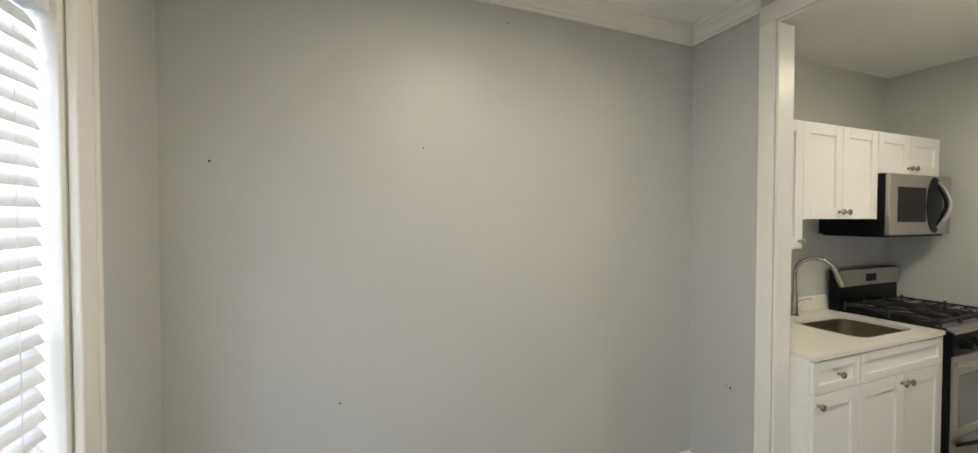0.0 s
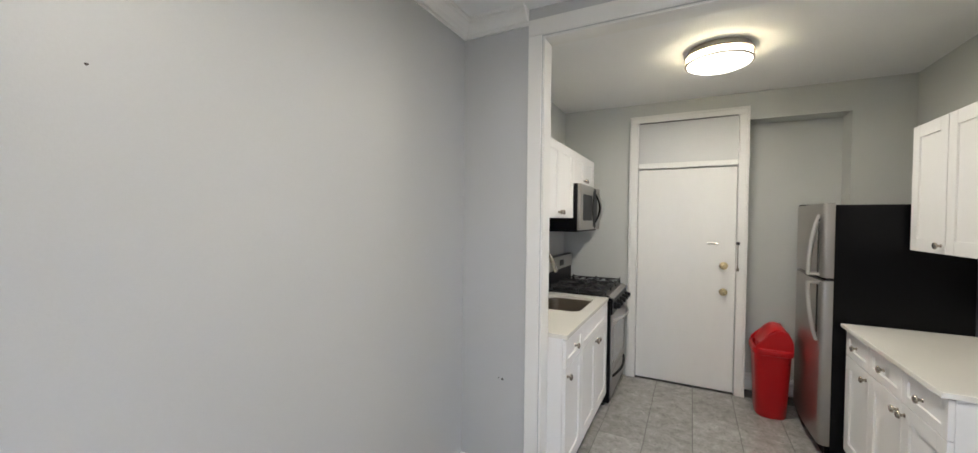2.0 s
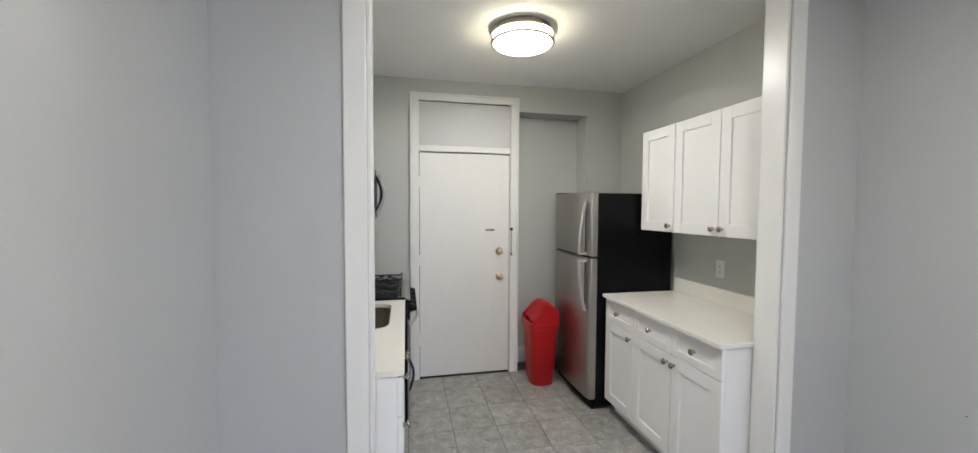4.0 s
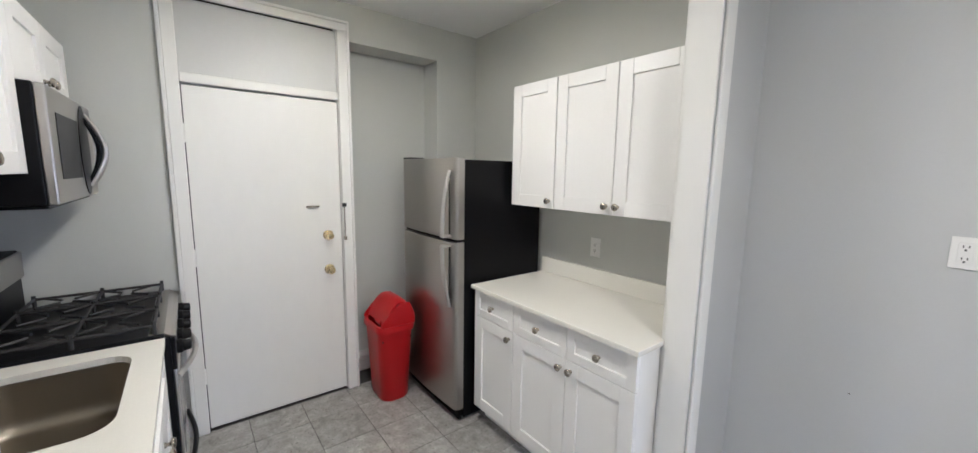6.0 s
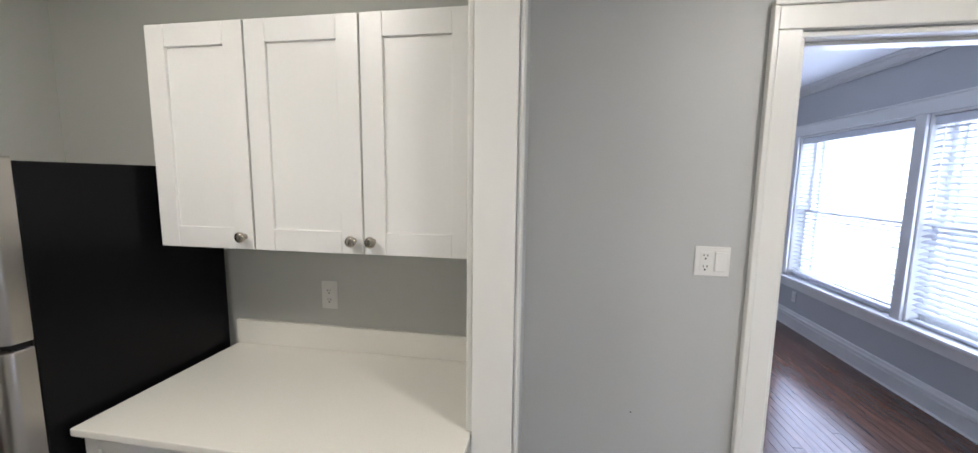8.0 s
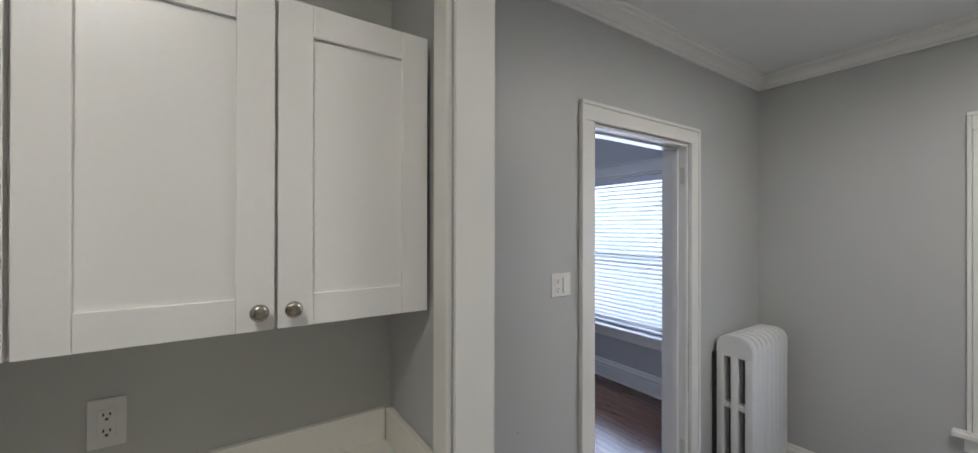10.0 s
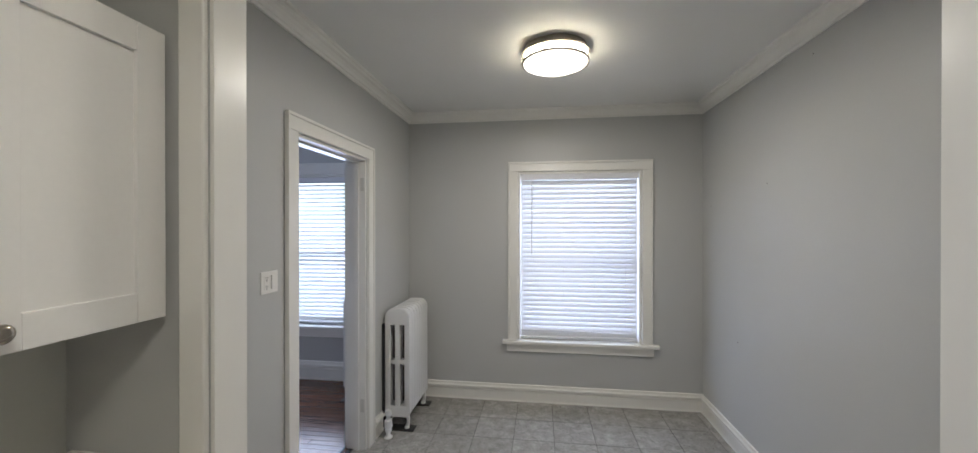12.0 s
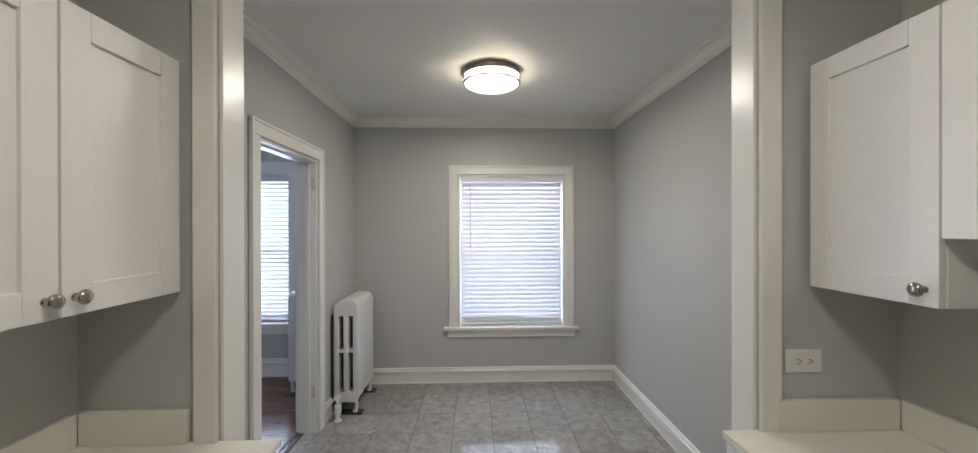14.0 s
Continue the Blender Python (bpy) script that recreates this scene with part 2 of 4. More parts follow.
def lathe(profile, axis="z", n=24, at=(0, 0, 0), bm=None, sx=1.0, sy=1.0):
    """Turns a profile of (radius, height) round an axis."""
    bm = bm or bmesh.new()
    rings = []
    for r, h in profile:
        ring = []
        for i in range(n):
            a = 2 * math.pi * i / n
            u, v = r * math.cos(a) * sx, r * math.sin(a) * sy
            p = {"z": (u, v, h), "x": (h, u, v), "y": (v, h, u)}[axis]
            ring.append(bm.verts.new((p[0] + at[0], p[1] + at[1], p[2] + at[2])))
        rings.append(ring)
    for a, b in zip(rings, rings[1:]):
        for i in range(n):
            j = (i + 1) % n
            bm.faces.new((a[i], a[j], b[j], b[i]))
    bm.faces.new(rings[0][::-1])
    bm.faces.new(rings[-1])
    return bm


def tube(points, radius, n=10, bm=None, flat=1.0):
    """A round bar along points."""
    bm = bm or bmesh.new()
    pts = [Vector(p) for p in points]
    rings = []
    up = Vector((0.13, 0.21, 0.97)).normalized()
    for i, p in enumerate(pts):
        d = (pts[min(i + 1, len(pts) - 1)] - pts[max(i - 1, 0)]).normalized()
        s = d.cross(up)
        s = (s if s.length > 0.05 else d.cross(Vector((1, 0, 0)))).normalized()
        u = s.cross(d).normalized()
        rings.append([bm.verts.new(p + radius * (math.cos(2 * math.pi * k / n) * s + flat * math.sin(2 * math.pi * k / n) * u)) for k in range(n)])
    for a, b in zip(rings, rings[1:]):
        for k in range(n):
            bm.faces.new((a[k], a[(k + 1) % n], b[(k + 1) % n], b[k]))
    bm.faces.new(rings[0][::-1])
    bm.faces.new(rings[-1])
    return bm


def arc(p0, p1, bulge, n=14):
    """Points from p0 to p1 that bow out by the vector bulge."""
    p0, p1, bulge = Vector(p0), Vector(p1), Vector(bulge)
    return [p0.lerp(p1, i / n) + bulge * math.sin(math.pi * i / n) for i in range(n + 1)]


def extrude_profile(profile, start, end, out, name="trim", closed=True, bm=None, mitre0=0.0, mitre1=0.0):
    """Runs a profile of (out, up) from start to end along a wall; out: the horizontal way off the wall. mitre: how far each end goes on per metre out."""
    bm = bm or bmesh.new()
    s, e, o = Vector(start), Vector(end), Vector(out)
    d = (e - s).normalized()
    a = [bm.verts.new(s + o * u + Vector((0, 0, v)) + d * (mitre0 * u)) for u, v in profile]
    b = [bm.verts.new(e + o * u + Vector((0, 0, v)) - d * (mitre1 * u)) for u, v in profile]
    n = len(profile)
    for i in range(n):
        j = (i + 1) % n
        bm.faces.new((a[i], a[j], b[j], b[i]))
    bm.faces.new(a[::-1])
    bm.faces.new(b)
    bmesh.ops.recalc_face_normals(bm, faces=bm.faces)
    return bm


def wall(name, axis, at, thick, u0, u1, z0, z1, holes, mat, label=""):
    """A wall in one piece. axis 'x': it runs along x, at y from at to at + thick. holes: (u0, u1, z0, z1)."""
    us = sorted({u0, u1, *[h[0] for h in holes], *[h[1] for h in holes]})
    zs = sorted({z0, z1, *[h[2] for h in holes], *[h[3] for h in holes]})
    bm = bmesh.new()
    verts = {}

    def vert(u, w, z):
        key = (u, w, z)
        if key not in verts:
            verts[key] = bm.verts.new((u, w, z) if axis == "x" else (w, u, z))
        return verts[key]

    def solid(i, j):
        if not (0 <= i < len(us) - 1 and 0 <= j < len(zs) - 1):
            return False
        cu, cz = (us[i] + us[i + 1]) / 2, (zs[j] + zs[j + 1]) / 2
        return not any(h[0] < cu < h[1] and h[2] < cz < h[3] for h in holes)

    a, b = at, at + thick
    for i in range(len(us) - 1):
        for j in range(len(zs) - 1):
            if not solid(i, j):
                continue
            p, q, r, s = us[i], us[i + 1], zs[j], zs[j + 1]
            for w in (a, b):
                bm.faces.new([vert(p, w, r), vert(q, w, r), vert(q, w, s), vert(p, w, s)])
            for ok, e in ((solid(i - 1, j), ((p, r), (p, s))), (solid(i + 1, j), ((q, r), (q, s))), (solid(i, j - 1), ((p, r), (q, r))), (solid(i, j + 1), ((p, s), (q, s)))):
                if not ok:
                    (ua, za), (ub, zb) = e
                    bm.faces.new([vert(ua, a, za), vert(ub, a, zb), vert(ub, b, zb), vert(ua, b, za)])
    bmesh.ops.recalc_face_normals(bm, faces=bm.faces)
    return mesh_ob(name, bm, mat, None, label, "structure")


def structure(name, bm, mat, label="", smooth=False):
    return mesh_ob(name, bm, mat, None, label, "structure", smooth)


# ---- the plan, in metres ----
DX0, DX1, DY0 = -1.375, 1.26, -2.575          # dining room
OX0, OX1, OZ, OT = -0.897, 0.858, 2.510, 0.115  # opening between the rooms
KX0, KX1, KY1 = -1.39, 1.295, 2.088         # kitchen
H = 2.662
LX0, LX1, LY0, LY1 = 1.41, 5.36, -2.8, 1.6   # living room
DRY0, DRY1, DRZ = -1.66, -0.838, 2.092       # doorway to the living room
WX0, WX1, WZ0, WZ1 = -0.868, 0.224, 0.545, 2.103  # dining window
LW = [(2.0, 3.25), (3.345, 4.78)]
LWZ0, LWZ1 = 0.55, 2.14

wall("wall_south", "x", DY0 - 0.25, 0.25, DX0 - 0.2, DX1, 0, H, [(WX0, WX1, WZ0 - 0.02, WZ1)], WALL, "grey painted wall with a window")
wall("wall_west", "y", DX0 - 0.2, 0.2, DY0, 0.0, 0, H, [], WALL, "plain grey painted wall with small nail holes")
wall("wall_east", "y", DX1, LX0 - DX1, DY0 - 0.25, 0.0, 0, H, [(DRY0, DRY1, 0, DRZ)], WALL, "grey painted wall with a doorway")
wall("wall_opening", "x", 0.0, OT, DX0 - 0.2, LX0, 0, H, [(OX0, OX1, 0, OZ)], WALL, "grey wall round the wide opening between dining room and kitchen")
wall("wall_kitchen_west", "y", KX0 - 0.2, 0.2, OT, KY1, 0, H, [], WALL_K, "grey kitchen wall behind the cabinets")
wall("wall_kitchen_east", "y", KX1, LX0 - KX1, OT, KY1, 0, H, [], WALL_K, "grey kitchen wall with an outlet")
wall("wall_kitchen_north", "x", KY1, 0.3, KX0 - 0.2, LX0, 0, H, [(-0.73, 0.248, 0, 2.548), (0.251, 0.925, 0, 2.425)], WALL_K, "grey wall with the entrance door and a recess")
structure("wall_recess", box(-0.8, 1.05, KY1 + 0.21, KY1 + 0.299, 0, H - 0.01), WALL_K, "grey back of the recess")
wall("wall_living_south", "x", LY0 - 0.25, 0.25, LX0, LX1 + 0.2, 0, H, [(a, b, LWZ0, LWZ1) for a, b in LW], WALL, "grey living room wall with two windows")
wall("wall_living_east", "y", LX1, 0.2, LY0, LY1, 0, H, [], WALL)
wall("wall_living_north", "x", LY1, 0.2, LX0, LX1 + 0.2, 0, H, [], WALL)
structure("ceiling_dining", box(DX0 - 0.2, DX1 + 0.06, DY0 - 0.25, 0.07, H, H + 0.1), CEIL, "painted plaster ceiling")
structure("ceiling_kitchen", box(KX0 - 0.2, DX1 + 0.06, 0.07, KY1 + 0.3, H, H + 0.1), CEIL, "painted plaster ceiling")
structure("ceiling_living", box(DX1 + 0.06, LX1 + 0.2, LY0 - 0.25, LY1 + 0.2, H, H + 0.1), CEIL)
floor = structure("floor", box(DX0 - 0.2, LX0 - 0.02, DY0 - 0.25, KY1 + 0.3, -0.1, -0.004), JOINT, "grey marbled vinyl tile floor with dark joints")
floor_living = structure("floor_living", box(LX0 - 0.02, LX1 + 0.2, LY0 - 0.25, LY1 + 0.2, -0.1, -0.004), SLOT, "dark brown strip wood floor")

# ---- mouldings ----
CROWN = [(0, -0.085), (0.012, -0.085), (0.014, -0.07), (0.022, -0.066), (0.03, -0.05), (0.045, -0.036), (0.062, -0.028), (0.066, -0.016), (0.078, -0.013), (0.08, 0.0), (0, 0.0)]
BASE = [(0, 0), (0.018, 0), (0.018, 0.006), (0.014, 0.014), (0.014, 0.092), (0.008, 0.097), (0.008, 0.103), (0.022, 0.106), (0.022, 0.124), (0.014, 0.132), (0.010, 0.152), (0, 0.155)]


def run(name, prof, s, e, out, m0=1.0, m1=1.0, label=""):
    return structure(name, extrude_profile(prof, s, e, out, mitre0=m0, mitre1=m1), TRIM, label)


crown_label = "white stepped crown moulding"
run("crown_moulding", CROWN, (DX0, DY0, H), (DX1, DY0, H), (0, 1, 0), label=crown_label)
run("crown_moulding", CROWN, (DX0, DY0, H), (DX0, 0, H), (1, 0, 0), label=crown_label)
run("crown_moulding", CROWN, (DX1, DY0, H), (DX1, 0, H), (-1, 0, 0), label=crown_label)
run("crown_moulding", CROWN, (DX0, 0, H), (OX0 - 0.0785, 0, H), (0, -1, 0), 1, 0, label=crown_label)
run("crown_moulding", CROWN, (OX1 + 0.0765, 0, H), (DX1, 0, H), (0, -1, 0), 0, 1, label=crown_label)
run("crown_moulding", CROWN, (LX0, LY0, H), (LX1, LY0, H), (0, 1, 0), label=crown_label)
run("crown_moulding", CROWN, (LX1, LY0, H), (LX1, LY1, H), (-1, 0, 0), label=crown_label)
run("crown_moulding", CROWN, (LX0, LY0, H), (LX0, LY1, H), (1, 0, 0), label=crown_label)
base_label = "white moulded baseboard"
run("baseboard", BASE, (DX0, DY0, 0), (DX1, DY0, 0), (0, 1, 0), label=base_label)
run("baseboard", BASE, (DX0, DY0, 0), (DX0, 0, 0), (1, 0, 0), label=base_label)
run("baseboard", BASE, (DX1, DY0, 0), (DX1, DRY0 - 0.125, 0), (-1, 0, 0), 1, 0, label=base_label)
run("baseboard", BASE, (DX1, DRY1 + 0.1, 0), (DX1, 0, 0), (-1, 0, 0), 0, 1, label=base_label)
run("baseboard", BASE, (DX0, 0, 0), (OX0 - 0.0785, 0, 0), (0, -1, 0), 1, 0, label=base_label)
run("baseboard", BASE, (OX1 + 0.0765, 0, 0), (DX1, 0, 0), (0, -1, 0), 0, 1, label=base_label)
BASE_TALL = [(u, v * 1.26) for u, v in BASE]
run("baseboard", BASE_TALL, (LX0, LY0, 0), (LX1, LY0, 0), (0, 1, 0), label=base_label)
run("baseboard", BASE_TALL, (LX1, LY0, 0), (LX1, LY1, 0), (-1, 0, 0), label=base_label)
run("baseboard", BASE_TALL, (LX0, LY0, 0), (LX0, DRY0 - 0.1, 0), (1, 0, 0), 1, 0, label=base_label)
run("baseboard", BASE, (KX0 + 0.65, KY1, 0), (-0.736, KY1, 0), (0, -1, 0), 0, 0, label=base_label)
run("baseboard", BASE, (0.926, KY1, 0), (KX1, KY1, 0), (0, -1, 0), 0, 0, label=base_label)
run("baseboard", BASE, (0.251, KY1 + 0.21, 0), (0.925, KY1 + 0.21, 0), (0, -1, 0), 0, 0, label=base_label)


def casing(name, axis, at, out, u0, u1, z0, z1, width, depth=0.02, head=None, label="", right=None, bead=0.005):
    """White casing round an opening: two sides and a head, with a raised outer bead. out: +1 or -1, the way off the wall."""
    head = width if head is None else head
    wr = width if right is None else right
    a, b = sorted((at, at + out * depth))
    c, d = sorted((at, at + out * (depth + bead)))

    def b3(ua, ub, za, zb, p, q, bv):
        return box(ua, ub, p, q, za, zb, bv) if axis == "x" else box(p, q, ua, ub, za, zb, bv)

    if bead < 0.001:
        # a plain board with rounded arrises
        pieces = [(u0 - width, u0 - 0.001, z0, z1 + 0.001, a, b, 0.005), (u1 + 0.001, u1 + wr, z0, z1 + 0.001, a, b, 0.005), (u0 - width, u1 + wr, z1 + 0.0012, z1 + head, a, b, 0.005)]
    else:
        pieces = [(u0 - width + 0.018, u0 - 0.001, z0, z1 + 0.001, a, b, 0.004), (u1 + 0.001, u1 + wr - 0.018, z0, z1 + 0.001, a, b, 0.004), (u0 - width + 0.018, u1 + wr - 0.018, z1 + 0.0012, z1 + head - 0.018, a, b, 0.004),
                  (u0 - width, u0 - width + 0.0175, z0, z1 + head - 0.018, c, d, 0.003), (u1 + wr - 0.0175, u1 + wr, z0, z1 + head - 0.018, c, d, 0.003),
                  (u0 - width, u1 + wr, z1 + head - 0.0175, z1 + head, c, d, 0.003)]
    bm = b3(*pieces[0])
    for args in pieces[1:]:
        other = b3(*args)
        me = bpy.data.meshes.new("tmp")
        other.to_mesh(me)
        other.free()
        bm.from_mesh(me)
        bpy.data.meshes.remove(me)
    return structure(name, bm, TRIM, label)


casing("trim_opening_dining", "x", -0.0005, -1, OX0, OX1, 0, OZ, 0.078, 0.012, head=0.09, right=0.076, bead=0.0004, label="white casing round the wide opening, dining side")
casing("trim_opening_kitchen", "x", OT + 0.0005, 1, OX0, OX1, 0, OZ, 0.074, 0.018, head=0.085, bead=0.0004, label="white casing round the wide opening, kitchen side")
structure("trim_opening_jamb", box(OX0, OX0 + 0.012, 0.001, OT - 0.001, 0, OZ - 0.0125, 0.002), TRIM, "white painted jamb")
structure("trim_opening_jamb", box(OX1 - 0.012, OX1, 0.001, OT - 0.001, 0, OZ - 0.0125, 0.002), TRIM, "white painted jamb")
structure("trim_opening_head", box(OX0, OX1, 0.001, OT - 0.001, OZ - 0.012, OZ, 0.002), TRIM, "white painted head jamb")
casing("trim_doorway_dining", "y", DX1 - 0.0005, -1, DRY0, DRY1, 0, DRZ, 0.09, label="white casing round the doorway")
casing("trim_doorway_living", "y", LX0 + 0.0005, 1, DRY0, DRY1, 0, DRZ, 0.09, label="white casing round the doorway")
structure("trim_doorway_jamb", box(DX1 + 0.001, LX0 - 0.001, DRY0, DRY0 + 0.018, 0, DRZ - 0.019, 0.003), TRIM, "white painted door jamb with old hinge mortises")
structure("trim_doorway_jamb", box(DX1 + 0.001, LX0 - 0.001, DRY1 - 0.018, DRY1, 0, DRZ - 0.019, 0.003), TRIM, "white painted door jamb")
structure("trim_doorway_head", box(DX1 + 0.001, LX0 - 0.001, DRY0, DRY1, DRZ - 0.018, DRZ, 0.003), TRIM, "white painted head jamb")
structure("trim_doorway_stop", box(DX1 + 0.05, DX1 + 0.085, DRY0 + 0.0185, DRY0 + 0.03, 0, DRZ - 0.031, 0.002), TRIM, "white door stop")
structure("trim_doorway_stop", box(DX1 + 0.05, DX1 + 0.085, DRY1 - 0.03, DRY1 - 0.0185, 0, DRZ - 0.031, 0.002), TRIM, "white door stop")
structure("trim_doorway_stop", box(DX1 + 0.05, DX1 + 0.085, DRY0 + 0.0185, DRY1 - 0.0185, DRZ - 0.0305, DRZ - 0.0185, 0.002), TRIM, "white door stop")
for z in (0.27, 1.86):
    structure("trim_hinge_mortise", box(DX1 + 0.012, DX1 + 0.040, DRY0 + 0.0182, DRY0 + 0.0195, z, z + 0.095, 0.0005), surface("old_hinge_paint", (0.62, 0.61, 0.57), 0.4), "painted-over hinge mortise on the jamb")
structure("threshold", box(LX0 - 0.05, LX0 - 0.021, DRY0 + 0.02, DRY1 - 0.02, -0.002, 0.005, 0.002), OLDPLATE, "dark metal strip on the doorway floor")
structure("threshold", box(LX0 + 0.005, LX0 + 0.02, DRY0 - 0.05, DRY1 + 0.05, 0.0005, 0.005, 0.002), OLDPLATE, "dark metal strip on the doorway floor")


# ---- windows ----
def sash_window(name, x0, x1, z0, z1, y_in, label, rail_z):
    """Double-hung window set in the wall; y_in is the inner wall face, outside is at lower y."""
    w = thing(name, label, "window", ((x0 + x1) / 2, y_in - 0.12, z0))
    w["kind"] = "structure"
    ox, oy, oz = w.location

    def bx(n, a, b, c, d, e, f, mat=TRIM, bev=0.003, parent=None):
        return part(n, box(a - ox, b - ox, c - oy, d - oy, e - oz, f - oz, bev), mat, parent or w)

    f0, f1 = y_in - 0.20, y_in - 0.001
    bx("window_jamb", x0, x0 + 0.02, f0, f1, z0, z1)
    bx("window_jamb", x1 - 0.02, x1, f0, f1, z0, z1)
    bx("window_head", x0 + 0.0205, x1 - 0.0205, f0, f1, z1 - 0.02, z1)
    bx("window_bottom", x0 + 0.0205, x1 - 0.0205, f0, y_in - 0.06, z0, z0 + 0.025)
    for k, (a, b, y) in enumerate(((z0 + 0.026, rail_z + 0.02, y_in - 0.13), (rail_z - 0.02, z1 - 0.021, y_in - 0.17))):
        s = bx("sash_stile", x0 + 0.021, x0 + 0.061, y, y + 0.032, a, b)
        bx("sash_stile", x1 - 0.061, x1 - 0.021, y, y + 0.032, a, b)
        bx("sash_rail", x0 + 0.0615, x1 - 0.0615, y, y + 0.032, a, a + (0.06 if k == 0 else 0.038))
        bx("sash_rail", x0 + 0.0615, x1 - 0.0615, y, y + 0.032, b - 0.038, b)
        g = part("pane", box(x0 + 0.06 - ox, x1 - 0.06 - ox, y + 0.014 - oy, y + 0.018 - oy, a + 0.03 - oz, b - 0.03 - oz), GLASS, w, "clear window glass")
        g.visible_shadow = False
    return w


sash_window("window_dining", WX0, WX1, WZ0, WZ1, DY0, "white painted double-hung sash window behind a blind", 1.30)
casing("trim_window_dining", "x", DY0 + 0.0005, 1, WX0, WX1, WZ0 + 0.0205, WZ1, 0.09, label="white casing round the window")
structure("window_sill_dining", box(WX0 - 0.14, WX1 + 0.14, DY0 - 0.05, DY0 + 0.05, WZ0 - 0.012, WZ0 + 0.02, 0.006), TRIM, "white painted window stool")
structure("trim_window_apron", box(WX0 - 0.1, WX1 + 0.1, DY0 + 0.0005, DY0 + 0.02, WZ0 - 0.083, WZ0 - 0.0125, 0.004), TRIM, "white apron under the stool")
for a, b in LW:
    sash_window("window_living", a, b, LWZ0, LWZ1, LY0, "white painted double-hung sash window", 1.32)
casing("trim_window_living", "x", LY0 + 0.0005, 1, LW[0][0], LW[1][1], LWZ0 + 0.0205, LWZ1, 0.09, head=0.12, label="white casing round a pair of windows")
structure("trim_window_mullion", box(LW[0][1] + 0.0005, LW[1][0] - 0.0005, LY0 + 0.0005, LY0 + 0.022, LWZ0 + 0.021, LWZ1, 0.004), TRIM, "white wide mullion between the windows")
structure("window_sill_living", box(LW[0][0] - 0.14, LW[1][1] + 0.14, LY0 - 0.05, LY0 + 0.06, LWZ0 - 0.012, LWZ0 + 0.02, 0.006), TRIM, "white painted window stool")
structure("trim_window_apron", box(LW[0][0] - 0.1, LW[1][1] + 0.1, LY0 + 0.0005, LY0 + 0.02, LWZ0 - 0.1, LWZ0 - 0.0125, 0.004), TRIM, "white apron under the stool")


def blind(name, x0, x1, z_top, z_bot, y, tilt, pitch, label, drop=None, cords=4, group="blinds", wand=True, sag=0.0):
    """A slatted blind: valance, slats tilted by tilt degrees (inner edge down), ladder cords, bottom rail, wand."""
    w = thing(name, label, "window blind", ((x0 + x1) / 2, y, z_top), group)
    hw = (x1 - x0) / 2
    part("valance", box(-hw - 0.004, hw + 0.004, -0.01, 0.045, -0.06, -0.002, 0.004), SLAT, w, "plain white valance")
    n = int((z_top - 0.075 - (z_bot + 0.05)) / pitch) if drop is None else drop
    t = radians(tilt)
    bm = bmesh.new()
    half, th = 0.025, 0.0028
    prof = []
    for k in range(5):
        s = -half + 2 * half * k / 4
        prof.append((s, 0.0025 * (1 - (s / half) ** 2)))
    ring = [(s, h + th / 2) for s, h in prof] + [(s, h - th / 2) for s, h in reversed(prof)]
    va = []
    for x in (-hw, hw):
        va.append([bm.verts.new((x, s * math.cos(t) - h * -math.sin(t), -s * math.sin(t) + h * math.cos(t))) for s, h in ring])
    for k in range(len(ring)):
        j = (k + 1) % len(ring)
        bm.faces.new((va[0][k], va[0][j], va[1][j], va[1][k]))
    bm.faces.new(va[0][::-1])
    bm.faces.new(va[1])
    bmesh.ops.recalc_face_normals(bm, faces=bm.faces)
    first = part("slat", bm, SLAT, w)
    first.location = (0, 0.012, -0.085)
    zz = -0.085
    rnd = random.Random(len(name) + int(x0 * 10))
    step = (z_top - 0.085 - z_bot - 0.05) / max(n, 1) if drop is None else pitch
    for i in range(1, n):
        o = first.copy()
        scene.collection.objects.link(o)
        zz = -0.085 - step * i
        o.location = (rnd.uniform(-0.001, 0.001), 0.012, zz)
        o.rotation_euler = (radians(rnd.uniform(-0.5, 0.5)), radians(rnd.uniform(-0.12, 0.12)), 0)
    bot = z_bot - z_top if drop is None else zz - 0.03
    rail = part("bottom_rail", box(-hw, hw, -0.014, 0.036, -0.01, 0.01, 0.004), SLAT, w)
    rail.location = (0, 0, bot + 0.012)
    rail.rotation_euler = (0, radians(sag), 0)
    for i in range(2 if sag else 0):
        # the lowest slats rest askew on the rail
        o = first.copy()
        scene.collection.objects.link(o)
        o.location = (0, 0.012, bot + 0.034 + 0.013 * i)
        o.rotation_euler = (radians(-tilt + 12), radians(sag * (0.2 - 0.9 * i)), 0)
    for i in range(cords):
        cx = -hw + 0.1 + (2 * hw - 0.2) * i / max(cords - 1, 1)
        part("ladder_cord", tube([(cx, 0.040, -0.06), (cx, 0.040, bot + 0.02)], 0.0008, 6), SLAT, w)
        part("ladder_cord", tube([(cx, -0.016, -0.06), (cx, -0.016, bot + 0.02)], 0.0008, 6), SLAT, w)
    if wand:
        part("tilt_wand", tube([(hw - 0.09, 0.05, -0.06), (hw - 0.09, 0.054, -0.74)], 0.004, 8), PLASTIC, w, "thin clear plastic tilt wand")
    return w


